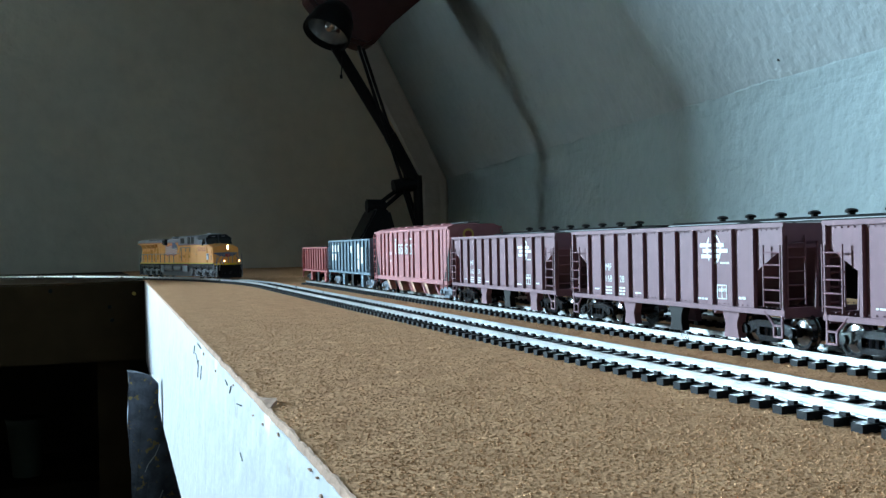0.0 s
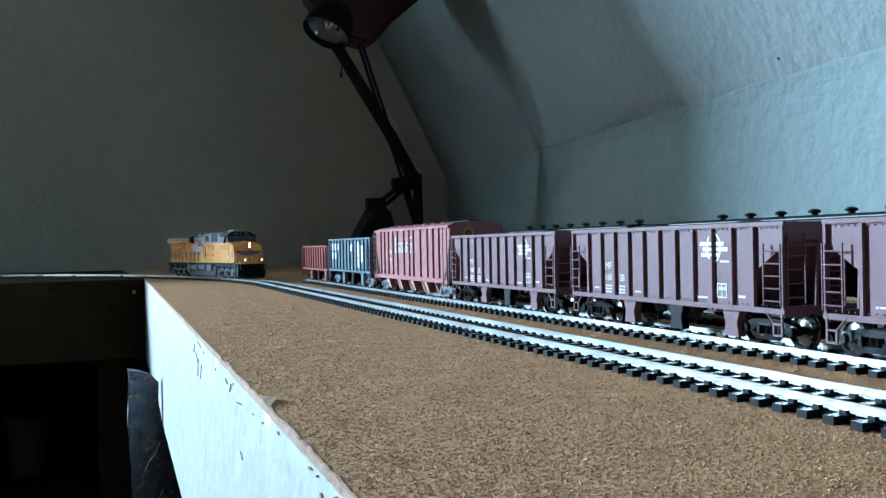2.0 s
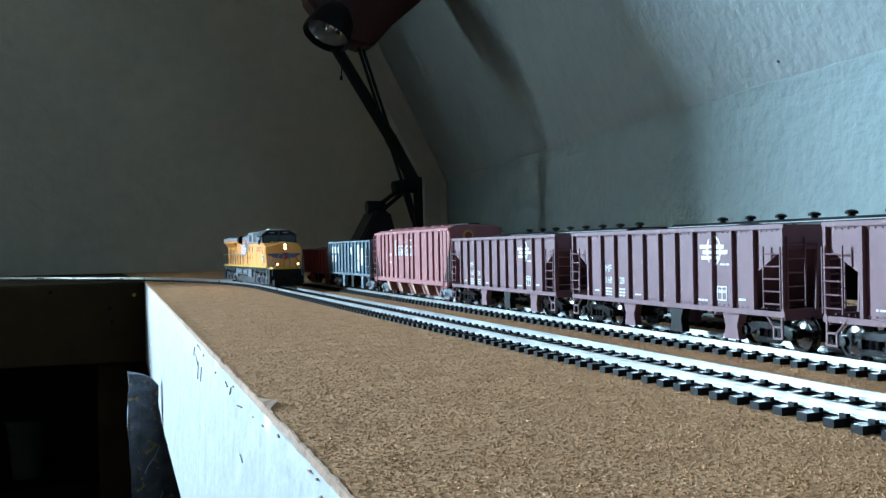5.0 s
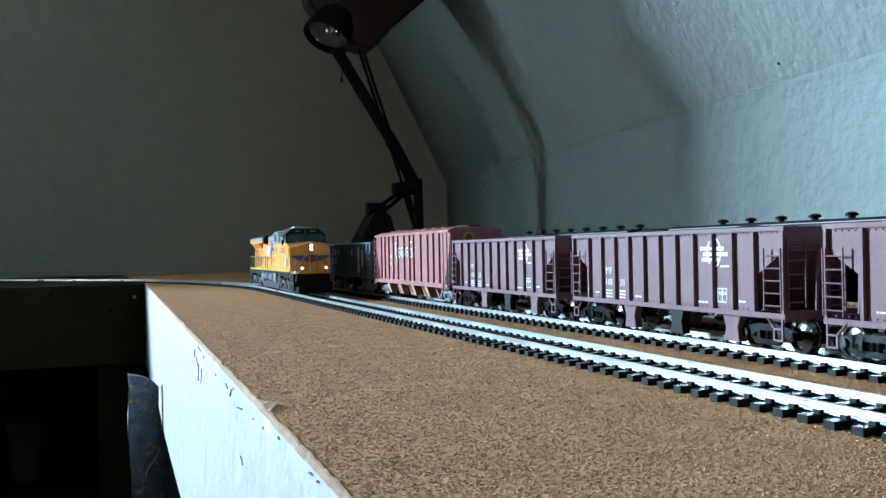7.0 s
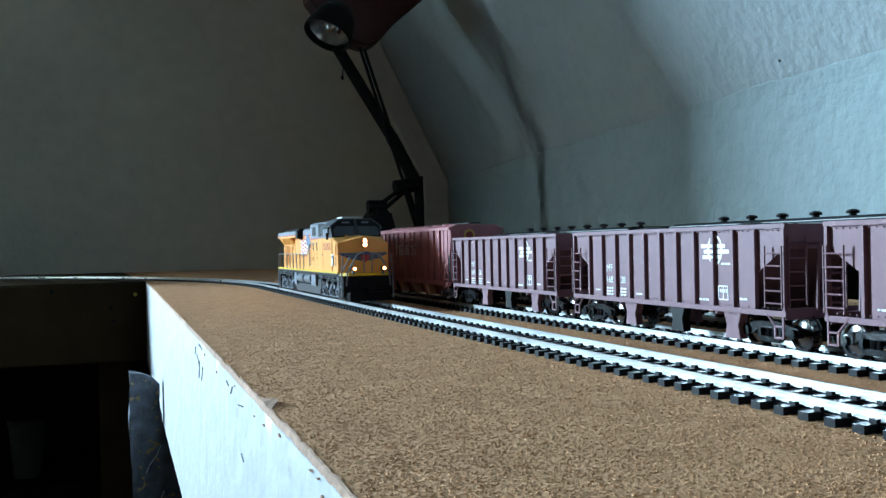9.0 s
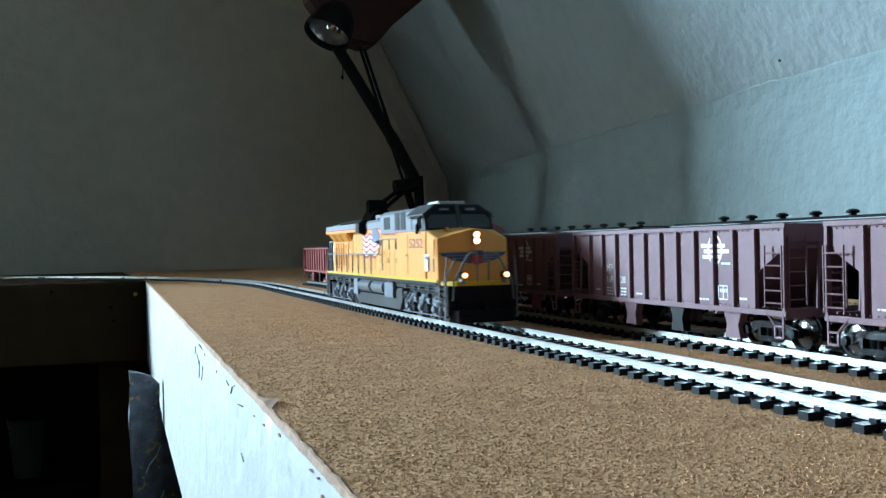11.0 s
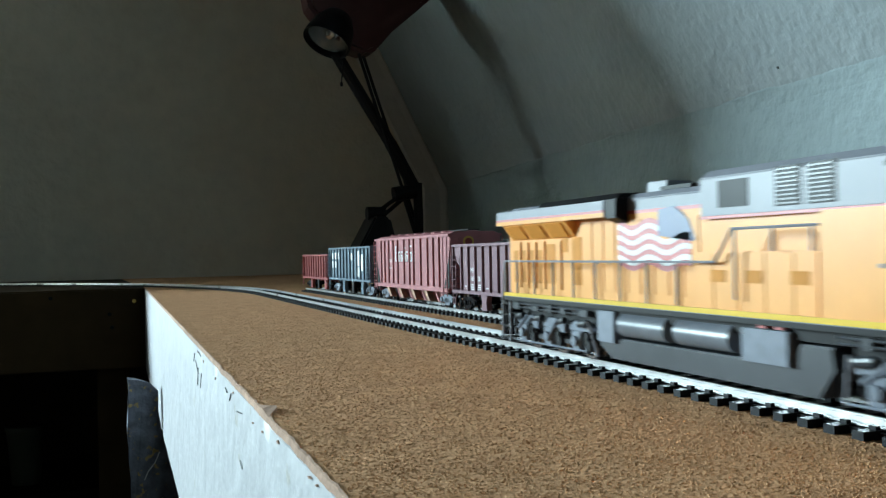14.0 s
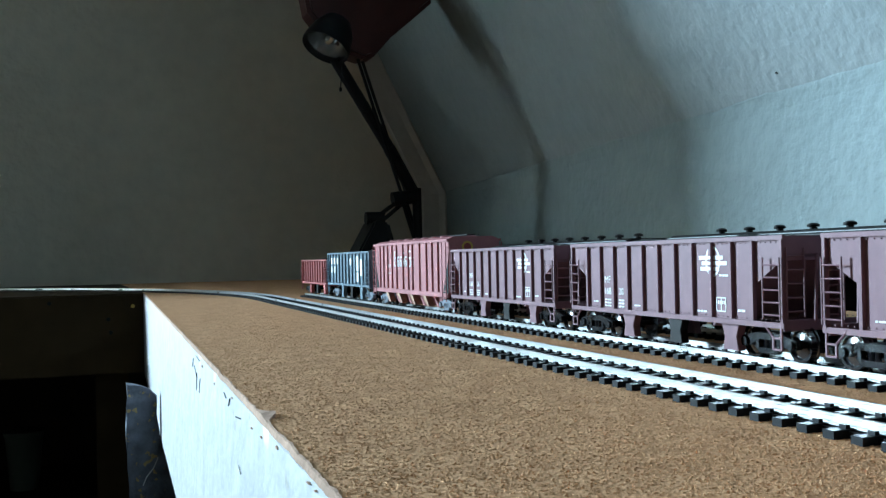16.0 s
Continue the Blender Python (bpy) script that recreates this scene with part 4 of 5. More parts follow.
        for y in (-112, -104):
            P("nose_grab", one_rod((sx * 17.9, y, 24), (sx * 17.9, y, 30), 0.25, 6), M_GREY)
        for y in (-40, -30, -20, -10):
            P("cabinet_seam", boxes((*sorted((sx * 15.55, sx * 15.72)), y - 0.15, y + 0.15, 20, 34)), M_BRICK)
    # roof details
    P("exhaust_outlet", boxes((-4.5, 4.5, 28, 39, 52.2, 55.6)), M_GREY, "bright exhaust stack", 0.3)
    P("stack_base", boxes((-7, 7, 12, 28, 52.2, 53.6)), M_BLACK, b=0.3)
    P("roof_vent", boxes((-6, 6, 4, 11, 52.2, 54.8)), M_BLACK, b=0.8)
    # cab: lower box, faceted upper part with a raked front, dark front mask
    P("cab", one_prism([(-98, 19.4), (-50, 19.4), (-50, 43), (-99, 43)], -17.4, 17.4), M_YELLOW, "yellow lower cab", 0.4)
    rake = lambda z: (z - 43.2) * 0.36

    def facet(pts, y0, y1):
        bm = bmesh.new()
        prism(bm, pts, y0, y1, "y")
        for v in bm.verts:
            if v.co.y < -80:
                v.co.y += rake(v.co.z)
        return bm
    shell = [(-17.3, 43.2), (17.3, 43.2), (17.3, 51.0), (11.2, 55.4), (-11.2, 55.4), (-17.3, 51.0)]
    P("cab_upper", facet(shell, -98.8, -70), M_GREY, "grey upper cab", 0.3)
    P("cab_front", facet([(-17.1, 43.4), (17.1, 43.4), (17.1, 51.1), (11.2, 55.6), (-11.2, 55.6), (-17.1, 51.1)], -99.3, -98), M_BLACK, "black windscreen surround")
    for sx in (-1, 1):
        P("cab_roof", facet([(sx * 17.9, 50.6), (sx * 18.0, 51.2), (sx * 11.3, 56.1), (sx * 11.2, 55.5)], -99.4, -69.5), M_SLATE, "dark grey sloping cab roof")
    P("cab_roof", facet([(-11.2, 55.5), (11.2, 55.5), (11.2, 56.1), (-11.2, 56.1)], -99.4, -69.5), M_SLATE, "dark grey cab roof")
    P("roof_unit", boxes((-9, 5, -94, -78, 56.0, 57.5)), M_TRIM, "pale roof air unit", 0.4)
    P("roof_horn", boxes((-3, 1, -66, -60, 55.4, 56.8)), M_TRIM, b=0.3)
    for sx in (-1, 1):
        P("side_window", boxes((*sorted((sx * 17.2, sx * 17.4)), -95, -77, 43.9, 50.2)), M_GLASS, "dark cab side window")
        P("window_pane", boxes((*sorted((sx * 17.35, sx * 17.55)), -86.5, -78, 44.0, 50.0)), M_TRUCK, "half-open sliding pane")
        P("sunshade", one_prism([(sx * 17.3, 51.0), (sx * 19.2, 49.8), (sx * 19.2, 49.5), (sx * 17.3, 50.4)], -95.5, -77, "y"), M_BLACK, "black sunshade over the window")
        for y in (-95.5, -86.5, -76.8):
            P("window_bar", boxes((*sorted((sx * 17.3, sx * 17.75)), y - 0.6, y + 0.6, 43.8, 50.6)), M_GREY)
        P("window_bar", boxes((*sorted((sx * 17.3, sx * 17.75)), -96, -76.5, 43.3, 44.0)), M_GREY)
        P("mirror", boxes((*sorted((sx * 17.9, sx * 19.4)), -90.5, -89.5, 41.8, 46.5)), M_BLACK, b=0.2)
        P("windscreen", facet([(sx * 1.2, 44.3), (sx * 15.9, 44.3), (sx * 15.9, 48.8), (sx * 13.6, 50.9), (sx * 1.2, 50.9)], -99.7, -99.2), M_GLASS, "dark windscreen")
        P("number_board", facet([(sx * 4.0, 52.6), (sx * 9.6, 52.6), (sx * 9.2, 54.2), (sx * 4.0, 54.2)], -99.75, -99.1), M_TANK)
        P("number_bar", facet([(sx * 4.6, 53.1), (sx * 8.8, 53.1), (sx * 8.8, 53.8), (sx * 4.6, 53.8)], -99.9, -99.6), M_GREY)
    P("centre_post", facet([(-0.8, 43.6), (0.8, 43.6), (0.8, 55.4), (-0.8, 55.4)], -100, -99.1), M_TANK)
    # nose: side corners, ridge and slanted top
    bm = bmesh.new()
    lowz, cz, rz = 19.4, 39.0, 43.6
    v = [bm.verts.new(p) for p in ((-17.3, -116.8, lowz), (0, -121.5, lowz), (17.3, -116.8, lowz), (17.3, -100, lowz), (-17.3, -100, lowz),
                                   (-17.3, -115.5, cz), (0, -120.0, rz), (17.3, -115.5, cz), (17.3, -100, 43.2), (0, -100, 44.6), (-17.3, -100, 43.2))]
    for f in ((0, 1, 6, 5), (1, 2, 7, 6), (2, 3, 8, 7), (0, 5, 10, 4), (5, 6, 9, 10), (6, 7, 8, 9), (3, 4, 10, 9, 8), (4, 3, 2, 1, 0)):
        bm.faces.new([v[i] for i in f])
    P("nose", bm, M_YELLOW, "yellow angular nose", 0.35)
    P("nose_lug", boxes((-9.5, -7.9, -106, -103.5, 42.6, 44.6)), M_YELLOW, b=0.3)
    hd = P("headlight_housing", boxes((-1.7, 1.7, -121.6, -118, 36.2, 42.3)), M_TANK, b=0.4)
    for z in (37.9, 40.7):
        P("headlight", one_rod((0, -122.0, z), (0, -121.2, z), 1.2, 16), M_HEAD, "glowing headlight", par=hd)
        P("headlight_halo", one_rod((0, -121.7, z), (0, -121.2, z), 1.55, 16), M_HALO, "reflector rim that glows as the warm halo", par=hd)
    # winged badge as plain shapes on the folded nose
    fold = lambda x: -121.5 + 4.7 * abs(x) / 17.3

    def plate(pts, sx, d):
        bm = bmesh.new()
        lo_, hi_ = [], []
        for x, z in pts:
            y = fold(x) + (z - 19.4) * 1.4 / 21
            lo_.append(bm.verts.new((sx * x, y - d, z)))
            hi_.append(bm.verts.new((sx * x, y + 0.3, z)))
        n = len(pts)
        bm.faces.new(lo_), bm.faces.new(hi_[::-1])
        for i in range(n):
            bm.faces.new((lo_[i], lo_[(i + 1) % n], hi_[(i + 1) % n], hi_[i]))
        return bm
    for sx in (-1, 1):
        P("badge_back", plate([(2.2, 32.9), (16.6, 32.7), (15.4, 31.2), (12.6, 30.2), (10.6, 29.0), (7.6, 28.4), (2.2, 27.4)], sx, 0.12), M_FLAGBLUE, "dark blue badge wing")
        for k in range(4):
            z, q = 32.7 - 1.25 * k, 16.2 - 2.6 * k
            P("badge_wing", plate([(2.6, z), (q, z - 0.05), (q - 0.8, z - 0.5), (2.6, z - 0.5)], sx, 0.3), M_GREY, "silver badge feather")
    P("badge_shield", one_prism([(-2.7, 33.2), (2.7, 33.2), (2.6, 28.6), (0, 26.2), (-2.6, 28.6)], -121.75, -120.4, "y"), M_REDSTRIPE, "red shield badge")
    P("badge_top", one_prism([(-2.7, 33.4), (2.7, 33.4), (2.7, 31.4), (-2.7, 31.4)], -121.95, -120.4, "y"), M_FLAGBLUE)
    # front platform, anticlimber, steps, pilot
    P("anticlimber", one_prism([(-17.2, -118.6), (-13, -128.5), (13, -128.5), (17.2, -118.6)], 17.6, 19.6, "z"), M_STRIPE, "yellow edged front platform", 0.3)
    P("pilot", boxes((-16.4, 16.4, -128, -124.5, 4.2, 17.6)), M_BLACK, "black pilot plate", 0.3)
    P("plow", one_prism([(-15.5, -128), (-13, -132), (13, -132), (15.5, -128)], 1.2, 7, "z"), M_BLACK, "black snow plow", 0.3)
    P("rear_pilot", boxes((-16.8, 16.8, 121, 124, 4.2, 17.6)), M_BLACK, "black rear pilot plate", 0.3)
    coupler(lo, -127, -1), coupler(lo, 123, 1)
    for sx in (-1, 1):
        for ya, yb in ((-126, -118), (116, 123)):
            for k in range(4):
                P("step", boxes((*sorted((sx * 12.5, sx * 17.6)), ya + 0.6, yb - 0.6, 3.4 + 4.2 * k, 3.9 + 4.2 * k)), M_BLACK)
            for y in (ya, yb):
                P("step_side", boxes((*sorted((sx * 16.9, sx * 17.7)), y - 0.35, y + 0.35, 2.6, 19)), M_GREY, "pale grey step side")
            ye = ya if ya < 0 else yb
            P("step_rail", one_rod((sx * 17.2, ye, 19), (sx * 16.4, ye, 31), 0.38, 6), M_GREY)
        # ditch lights with brackets
        dl = P("ditch_light", one_rod((sx * 10, -132.0, 22.4), (sx * 10, -128.0, 22.4), 1.7, 16), M_BLACK, "round ditch light")
        P("lens", one_rod((sx * 10, -132.6, 22.4), (sx * 10, -132.05, 22.4), 1.0, 16), M_DITCH, "glowing lens", par=dl)
        P("lens_halo", one_rod((sx * 10, -132.3, 22.4), (sx * 10, -132.02, 22.4), 1.35, 16), M_HALO, "reflector rim that glows as the warm halo", par=dl)
        P("bracket", boxes((sx * 10 - 0.8, sx * 10 + 0.8, -129.5, -127.0, 18.5, 21.2)), M_GREY)
        # front handrails slanting up the nose
        for p, q, r in (((14.8, -128.6, 11), (14.0, -128.8, 20), 0.5), ((14.0, -128.8, 20), (7.4, -128.6, 31.2), 0.5), ((7.4, -128.6, 31.2), (5.6, -128.6, 32.4), 0.5), ((5.6, -128.6, 32.4), (3.0, -128.6, 32.6), 0.45), ((3.0, -128.6, 32.6), (2.6, -128.6, 19.5), 0.42)):
            P("front_rail", one_rod((sx * p[0], p[1], p[2]), (sx * q[0], q[1], q[2]), r, 8), M_GREY, "grey front handrail")
        P("front_post", one_rod((sx * 16.6, -121.0, 19), (sx * 10.5, -122.5, 30.0), 0.4, 8), M_GREY)
        # side handrails
        x = sx * 17.3
        P("handrail", one_rod((x, -1, 32), (x, 120, 32), 0.38, 6), M_GREY, "thin grey handrail")
        for y in (4, 19, 34, 49, 64, 79, 94, 109, 120):
            P("stanchion", one_rod((x, y, 19.5), (x, y, 32), 0.36, 6), M_GREY)
        P("handrail", one_rod((x, -50, 40), (x, -20, 40), 0.38, 6), M_GREY)
        P("handrail", one_rod((x, -20, 40), (x, -13, 32), 0.38, 6), M_GREY)
        P("handrail", one_rod((x, -13, 32), (x, -1, 32), 0.38, 6), M_GREY)
        for y in (-48, -35, -21):
            P("stanchion", one_rod((x, y, 23 if y > -30 else 34.5), (x, y, 40), 0.36, 6), M_GREY)
        # fuel tank, air reservoirs and battery box
        P("air_tank", one_rod((sx * 13.4, -17, 13.2), (sx * 13.4, 7.0, 13.2), 3.7, 20), M_AIR, "grey cylindrical air tank", s=True)
        P("air_tank", one_rod((sx * 13.4, 12, 13.2), (sx * 13.4, 37, 13.2), 3.7, 20), M_AIR, "grey cylindrical air tank", s=True)
        P("battery_box", boxes((*sorted((sx * 9, sx * 16.8)), -39, -22, 8.6, 16.5)), M_TRUCK, "grey battery box", 0.3)
        P("tank_end_box", boxes((*sorted((sx * 9, sx * 16.5)), 39.5, 50, 7.5, 17)), M_TRUCK, "", 0.3)
        for y in (-30, -36):
            P("valve", boxes((*sorted((sx * 15, sx * 16.9)), y - 1.2, y + 1.2, 16.8, 18.0)), M_REDSTRIPE)
        P("hose", one_rod((sx * 12, -129.5, 12), (sx * 12.5, -131, 5), 0.6, 6), M_BLACK)
    P("fuel_tank", one_prism([(-51, 14), (-52, 9), (-47, 2.6), (44, 2.6), (50.5, 6), (50.5, 9), (-38, 9), (-41, 14)], -15.2, 15.2), M_TANK, "grey fuel tank", 0.4)
    P("tank_core", boxes((-10, 10, -50, 48, 5, 16.5)), M_BLACK)
    # trucks: pierced frames before a black core, with boxes, springs, rods and brake gear
    rng = random.Random(21)
    for yc in (-85.0, 87.0):
        for sx in (-1, 1):
            X = lambda a, c: sorted((sx * a, sx * c))
            up = [(-30, 9.6), (-30, 10.8), (-24, 12.4), (-17, 12.4), (-14, 10.8), (-6, 10.8), (-3, 12.4), (3, 12.4), (6, 10.8), (14, 10.8), (17, 12.4), (24, 12.4), (30, 10.8), (30, 9.6), (26, 8.2), (-26, 8.2)]
            tf = P("truck_frame", one_prism([(yc + y, z) for y, z in up], *X(12.2, 14.2)), M_TRUCK, "pierced grey truck frame", 0.2)
            for a in (-21, 0, 21):
                jb = [(-3.4, 9.4), (-2.6, 3.2), (2.6, 3.2), (3.4, 9.4)]
                P("journal_box", one_prism([(yc + a + y, z) for y, z in jb], *X(13.2, 15.8)), M_TRUCK, b=0.3, par=tf)
                P("journal_cap", one_rod((sx * 15.7, yc + a, 6.2), (sx * 16.8, yc + a, 6.2), 1.7, 12), M_TRUCK, par=tf)
                for d in (-4.4, 4.4):
                    P("spring", one_rod((sx * 14.6, yc + a + d, 4.6), (sx * 14.6, yc + a + d, 9.4), 1.0, 8), M_BLACK, par=tf)
                P("brake_hanger", boxes((*X(14.2, 15.2), yc + a - 6.6, yc + a - 5.6, 2.4, 9.0)), M_TANK, par=tf)
                P("brake_shoe", boxes((*X(12.6, 15.0), yc + a - 7.8, yc + a - 6.4, 3.2, 6.4)), M_TANK, b=0.2, par=tf)
            for a in (-10.5, 10.5):
                P("tie_bar", one_prism([(yc + a - 4.5, 4.4), (yc + a - 4.5, 5.8), (yc + a + 4.5, 5.8), (yc + a + 4.5, 4.4)], *X(12.4, 13.6)), M_TANK, par=tf)
                P("traction_link", boxes((*X(14.4, 15.6), yc + a - 2.2, yc + a + 2.2, 8.2, 11.2)), M_TRUCK, b=0.3, par=tf)
            for a in (-25, -9, 9, 25):
                P("brake_cylinder", one_rod((sx * 15.0, yc + a - 2.8, 12.2), (sx * 15.0, yc + a + 2.8, 11.6), 1.2, 10), M_TANK, par=tf)
            P("damper", one_rod((sx * 15.8, yc - 8, 12.6), (sx * 15.8, yc - 1, 6.0), 0.7, 8), M_TRUCK, par=tf)
            P("damper", one_rod((sx * 15.8, yc + 16, 13.0), (sx * 15.8, yc + 25, 7.6), 0.7, 8), M_TRUCK, par=tf)
            P("brake_rod", one_rod((sx * 15.9, yc - 29, 3.4), (sx * 15.9, yc + 29, 3.0), 0.35, 6), M_TRUCK, par=tf)
            P("sand_pipe", one_rod((sx * 15.4, yc - 29, 13), (sx * 13.6, yc - 32, 2.2), 0.5, 6), M_GREY, par=tf)
            P("sand_pipe", one_rod((sx * 15.4, yc + 29, 13), (sx * 13.6, yc + 32, 2.2), 0.5, 6), M_GREY, par=tf)
            # pipes and small boxes under the sill
            for z in (15.0, 16.3):
                P("pipe", one_rod((sx * 16.4, yc - 30, z), (sx * 16.4, yc + 31, z + 0.2), 0.35, 6), M_TANK)
            for k in range(5):
                y = yc - 26 + 12 * k + rng.uniform(-3, 3)
                w = rng.uniform(1.2, 3.2)
                P("valve_box", boxes((*X(15.2, 16.9), y - w, y + w, 14.4, 14.4 + rng.uniform(1.4, 2.8))), M_TANK, b=0.2)
        # black backing, so the gaps in the frames read as deep shade
        P("truck_backing", boxes((-11.9, 11.9, yc - 31, yc + 31, 7.0, 14.4)), M_BLACK)
    for y in AXLES:
        bm = bmesh.new()
        r = LOCO_WHEEL_R
        for sx in (-1, 1):
            lathe(bm, ((r * 0.25, -1.6), (r * 0.25, 0.8), (r * 0.75, 0.1), (r * 0.84, 0.9), (r, 0.9), (r, -1.2), (r * 1.08, -1.5), (r * 1.08, -2.0), (r * 0.3, -2.0)), 28, (sx * 9.2, 0, 0), Matrix.Rotation(radians(90 * sx), 3, "Y"))
            for k in range(6):
                a = 6.2832 * k / 6
                box(bm, *sorted((sx * 9.5, sx * 10.0)), 3.4 * math.cos(a) - 0.6, 3.4 * math.cos(a) + 0.6, 3.4 * math.sin(a) - 0.6, 3.4 * math.sin(a) + 0.6)
        rod(bm, (-9, 0, 0), (9, 0, 0), 1.2, 10)
        ws = P("wheelset", bm, M_STEEL, "metal wheels on an axle", s=True)
        ws.location = (0, y * MM, r * MM)
        loco_wheelsets.append((ws, y))
    # waving flag: red and white strips, blue field
    for sx in (-1, 1):
        x0, x1 = sorted((sx * 11.25, sx * 11.42))
        fl = lambda y: 1.0 * math.sin((y - 4) * 0.34)
        for k in range(9):
            y_end = 6 if k > 2 else 22
            pts_t, pts_b = [], []
            z1 = 43.6 - 1.5 * k
            n = 14
            for i in range(n + 1):
                y = 45 - (45 - y_end) * i / n
                pts_t.append((y, z1 + fl(y)))
                pts_b.append((y, z1 - 1.55 + fl(y)))
            P("flag_stripe", one_prism(pts_t + pts_b[::-1], x0, x1), M_REDSTRIPE if k % 2 == 0 else M_WHITE, "waving red and white stripe")
        P("flag_field", one_prism([(22, 46.6), (14, 47.4), (7, 43.5), (4, 38), (5, 37.4), (22, 39.2)], x0, x1), M_FLAGBLUE, "blue flag field")
    writing("cab_number", "5252", 6.6, on_side(-17.62, -84.0, 37.0), M_REDSTRIPE, lo, 22, "red cab number")
    P("marking", boxes((-17.6, -17.4, -104, -98, 24, 32)), M_WHITE, "white lettering panel")
    P("marking", boxes((-17.75, -17.6, -103.5, -99, 29.5, 31)), M_FLAGBLUE)
    P("grab_iron", one_rod((-17.9, -113, 31), (-17.9, -113, 39), 0.35, 6), M_YELLOW)
    return lo


loco = build_loco()


# ---- desk lamp, stored things ----
def build_lamp():
    lamp = tagged(new("desk_lamp"), "dark red jointed desk lamp with sprung arms", "lamp")
    Y = 1750.0
    T = lambda x, z, dy=0.0: (x, Y + dy, z)
    bm = bmesh.new()
    prism(bm, [(396, -6.6), (521, -6.6), (490, 108), (462, 112)], Y - 40, Y + 40, "y")
    part("base", bm, M_BLACK, lamp, "black tapered lamp base", bevel=4)
    part("joint", one_rod(T(455, 117), T(490, 117), 13, 16), M_BLACK, lamp, smooth=True)
    part("joint", one_rod(T(508, 153), T(552, 160), 14, 16), M_BLACK, lamp, smooth=True)
    part("link", one_rod(T(478, 121), T(528, 158, -8), 4, 8), M_BLACK, lamp)
    part("link", one_rod(T(486, 112), T(532, 148, 8), 4, 8), M_BLACK, lamp)
    part("lower_arm", one_rod(T(524, 155, -8), T(553, 60, -8), 4, 8), M_BLACK, lamp)
    part("lower_arm", one_rod(T(536, 155, 8), T(564, 60, 8), 4, 8), M_BLACK, lamp)
    part("post", one_rod(T(558, -6.6), T(556, 175), 9, 12), M_BLACK, lamp)
    part("rod", one_rod(T(443, 415, -10), T(524, 160, -10), 3.2, 8), M_BLACK, lamp, "thin lamp rod")
    part("rod", one_rod(T(457, 415, 10), T(540, 160, 10), 3.2, 8), M_BLACK, lamp, "thin lamp rod")
    part("upper_arm", one_rod(T(402, 415), T(503, 251), 11, 10), M_BLACK, lamp, "dark red sprung arm")
    part("upper_arm", one_rod(T(503, 251), T(550, 165), 12, 10), M_BLACK, lamp)
    axis = Vector((-0.46, -0.26, -0.85)).normalized()      # the way the lamp head shines
    turn = axis.to_track_quat("Z", "Y").to_matrix()
    c = T(377, 427, -30)
    bm = bmesh.new()
    lathe(bm, ((41, -2), (44.5, 0), (45.5, -4), (44, -14), (38, -40), (26, -62), (8, -72), (8, -66), (24, -56), (35, -38), (40, -12), (41, -2)), 36, c, turn, False)
    shade = part("shade", bm, M_BLACK, lamp, "black round lamp shade", smooth=True)
    bm = bmesh.new()
    lathe(bm, ((39, -11), (34, -36), (23, -54), (7, -62)), 36, c, turn, False)
    part("reflector", bm, M_ALU, lamp, "silvery reflector", smooth=True)
    bm = bmesh.new()
    lathe(bm, ((9, -60), (10, -44), (15, -30), (13, -20), (5, -13)), 20, c, turn)
    part("bulb", bm, M_ALU, lamp, "unlit silvered bulb", smooth=True)
    bm = bmesh.new()
    prism(bm, [(340, 566), (352, 500), (385, 458), (430, 425), (462, 416), (478, 424), (512, 462), (566, 508), (600, 538), (600, 566)], Y - 5, Y + 60, "y")
    part("hood", bm, M_LAMPRED, lamp, "dark red-brown lamp hood", bevel=8)
    part("pull_cord", one_rod(T(412, 400, -15), T(408, 358, -15), 1.2, 6), M_BLACK, lamp)
    part("cord_knob", one_rod(T(408, 359, -15), T(408, 352, -15), 2.6, 8), M_BLACK, lamp)
    # lamp at its own size and stand
    fit = Matrix.Translation((0, 0, 0.0398)) @ Matrix.Scale(0.857, 4) @ Matrix.Translation((0, 0, -0.0398))
    for ob in lamp.children:
        ob.data.transform(fit)


build_lamp()


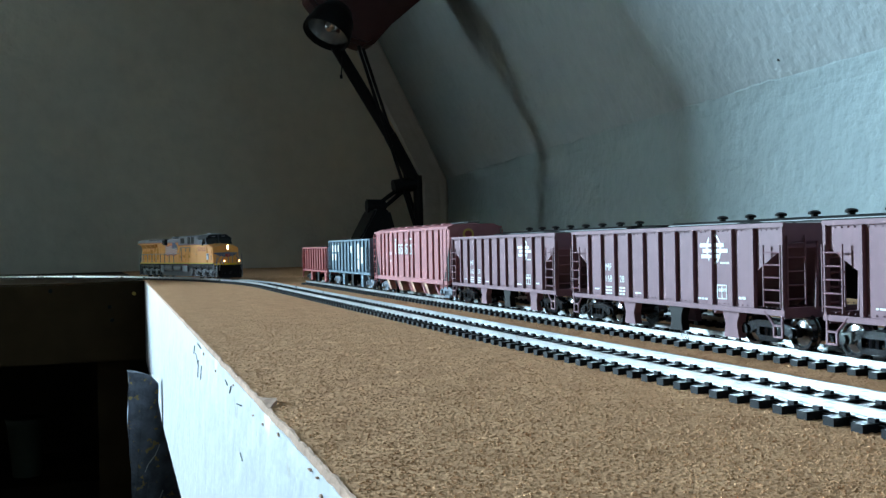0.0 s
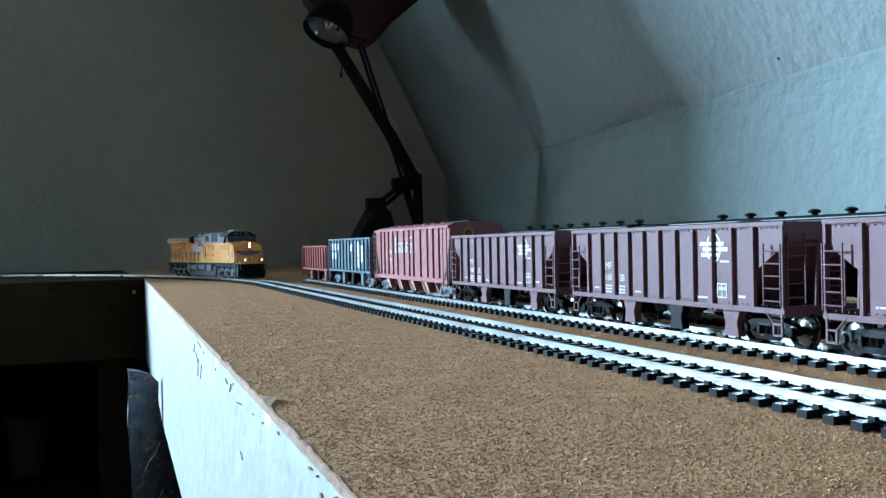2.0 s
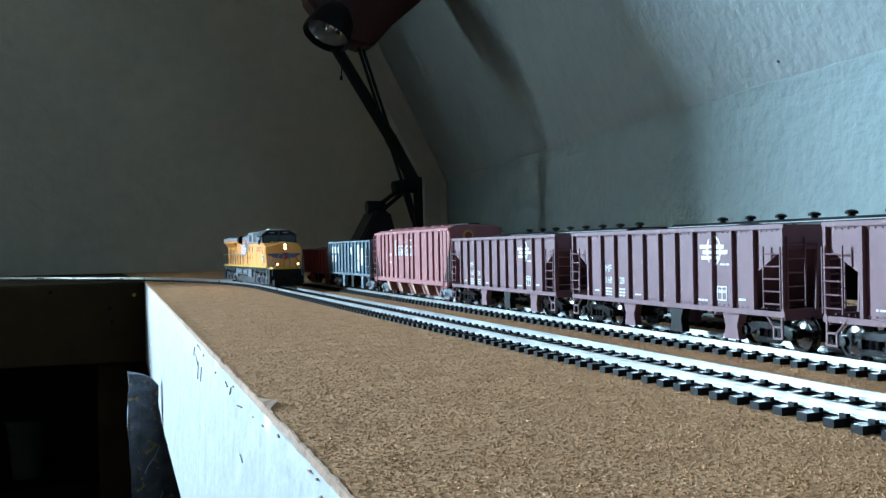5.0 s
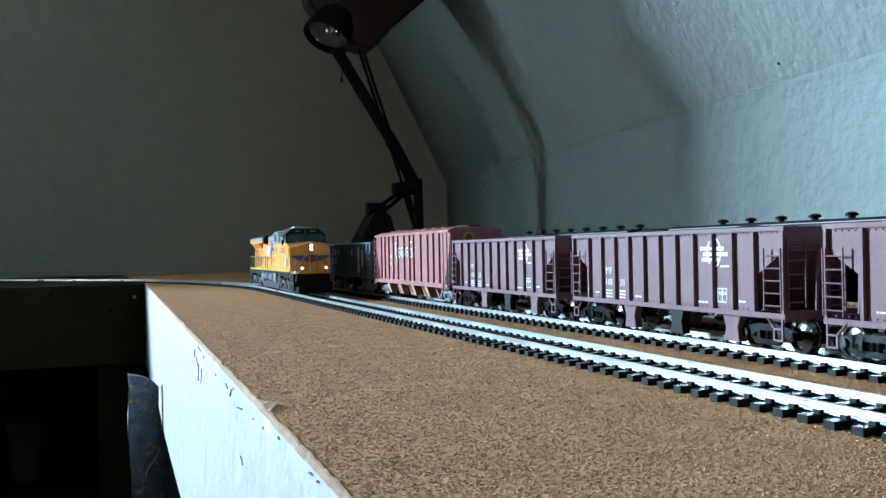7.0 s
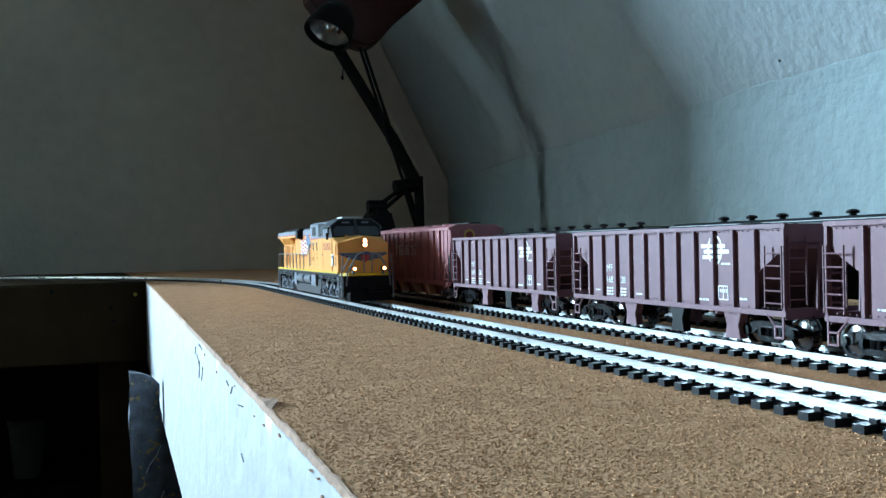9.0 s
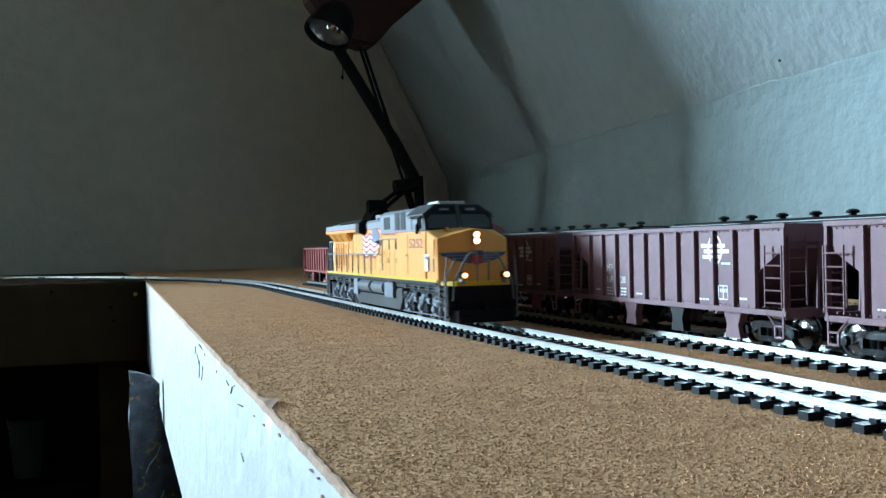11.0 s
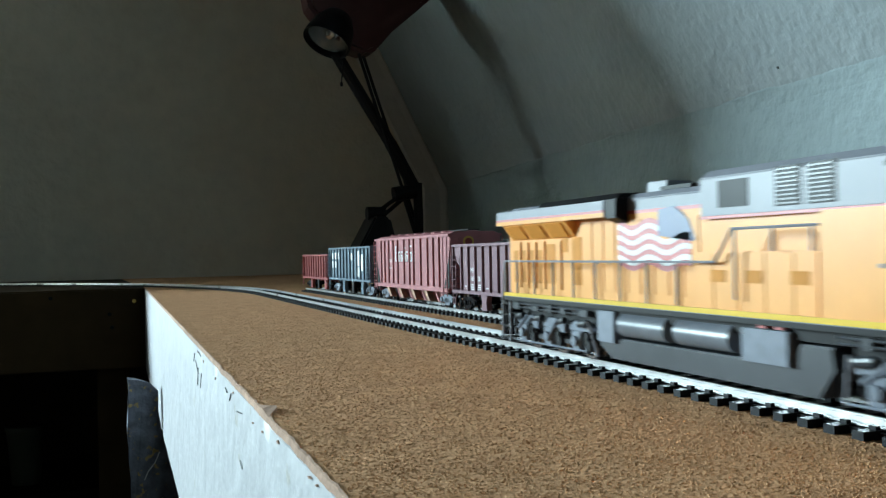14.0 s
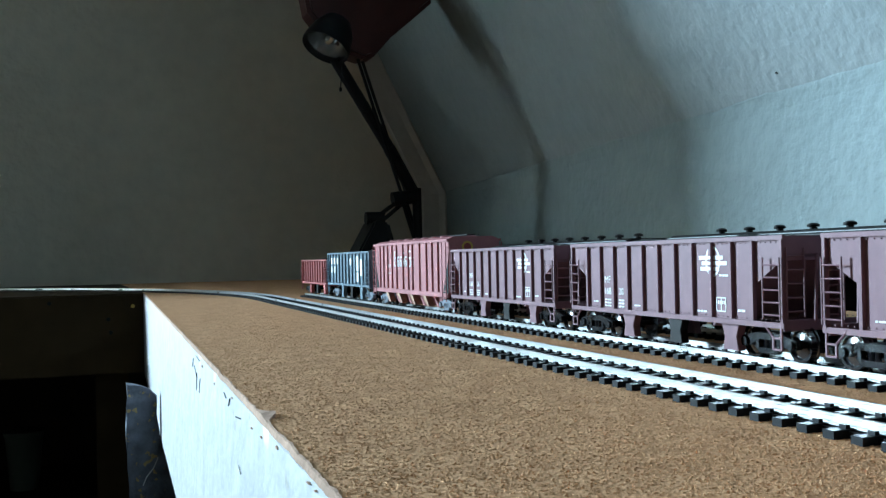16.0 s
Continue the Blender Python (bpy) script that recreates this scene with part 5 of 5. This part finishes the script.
def build_clutter():
    # flecked foam scrap under the board edge
    bm = bmesh.new()
    rng = random.Random(8)
    out = [(12, -64), (20, -66), (30, -70), (37, -78), (38, -92), (38, -114), (48, -117), (56, -135), (64, -165), (85, -400), (10, -400), (13, -150), (11, -100)]
    prism(bm, out, 880, 892, "y")
    bmesh.ops.subdivide_edges(bm, edges=bm.edges, cuts=3, use_grid_fill=True)
    for v in bm.verts:
        v.co += Vector([2.0 * noise.noise(v.co * 0.06 + Vector((k * 9, 0, 0))) for k in range(3)])
    foam = tagged(link("foam_block", bm, M_FOAM), "torn dark grey flecked foam block under the board", "foam block")
    part("frayed_edge", one_prism([(44, -120), (50, -117), (66, -165), (90, -400), (80, -400), (57, -165)], 862, 876, "y"), M_TORN, foam, "frayed tan edge", bevel=1.5)
    for k, (x, z) in enumerate(((34, -128), (36, -168))):
        p = [(x + 3, 872, z), (x - 1, 868, z - 8), (x - 7, 866, z - 15), (x - 10, 866, z - 22)]
        bm = bmesh.new()
        for a, b in zip(p, p[1:]):
            rod(bm, a, b, 0.45, 6)
        part("thread", bm, M_THREAD, foam, "loose pale thread")
    bk = tagged(new("bucket"), "dim grey-green plastic bucket with lid in the dark", "bucket")
    bm = bmesh.new()
    lathe(bm, ((24, 0), (32, 92), (33.5, 94), (33.5, 98), (30, 98)), 28, (-152, 1900, -362))
    part("body", bm, M_BUCKET, bk, smooth=True)
    bm = bmesh.new()
    lathe(bm, ((34.5, 0), (35, 6), (30, 8)), 28, (-152, 1900, -263.5))
    part("lid", bm, M_BUCKET, bk, smooth=True)
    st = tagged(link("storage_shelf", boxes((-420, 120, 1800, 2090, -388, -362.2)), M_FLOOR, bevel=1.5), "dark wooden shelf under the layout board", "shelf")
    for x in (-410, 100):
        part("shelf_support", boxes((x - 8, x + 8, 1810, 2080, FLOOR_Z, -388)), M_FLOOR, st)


build_clutter()


# ---- motion ----
HEAD_S = [(0, -1219.3), (0.5, -1199.5), (1, -1178.5), (1.5, -1156.3), (2, -1131.5), (2.5, -1103.5), (3, -1070.5), (3.5, -1034.5), (4, -998.5),
          (5, -933), (6, -867.5), (6.5, -833.5), (7, -793.7), (7.5, -749.5), (8, -704.8), (8.5, -660), (9, -616), (10, -515.5), (11, -410.5),
          (11.5, -358.2), (12, -305.8), (12.5, -252.7), (13, -198.5), (13.5, -145.7), (14, -93.2), (14.5, -41), (15, 11), (15.5, 64.5), (16, 118)]


def head_s(t):
    for (t0, s0), (t1, s1) in zip(HEAD_S, HEAD_S[1:]):
        if t <= t1:
            return s0 + (s1 - s0) * (t - t0) / (t1 - t0)
    return HEAD_S[-1][1]


def loco_pose(s):
    xa, ya, _ = track_point(D1, s - 122 + 85)
    xb, yb, _ = track_point(D1, s - 122 - 87)
    a = math.atan2(-(xb - xa), yb - ya)
    f = 85 / 172.0
    return pose((xa + (xb - xa) * f) * MM, (ya + (yb - ya) * f) * MM, RAIL * MM, 0, 0, math.degrees(a))


def motions():
    walk(loco, [(t, loco_pose(s)) for t, s in HEAD_S])
    n = 240
    for ws, y in loco_wheelsets:
        rows = []
        for i in range(n + 1):
            t = 16.0 * i / n
            turn = (head_s(t) - HEAD_S[0][1]) / LOCO_WHEEL_R
            rows.append((t, Matrix.Translation((0, y * MM, LOCO_WHEEL_R * MM)) @ Matrix.Rotation(turn, 4, "X")))
        walk(ws, rows)


motions()
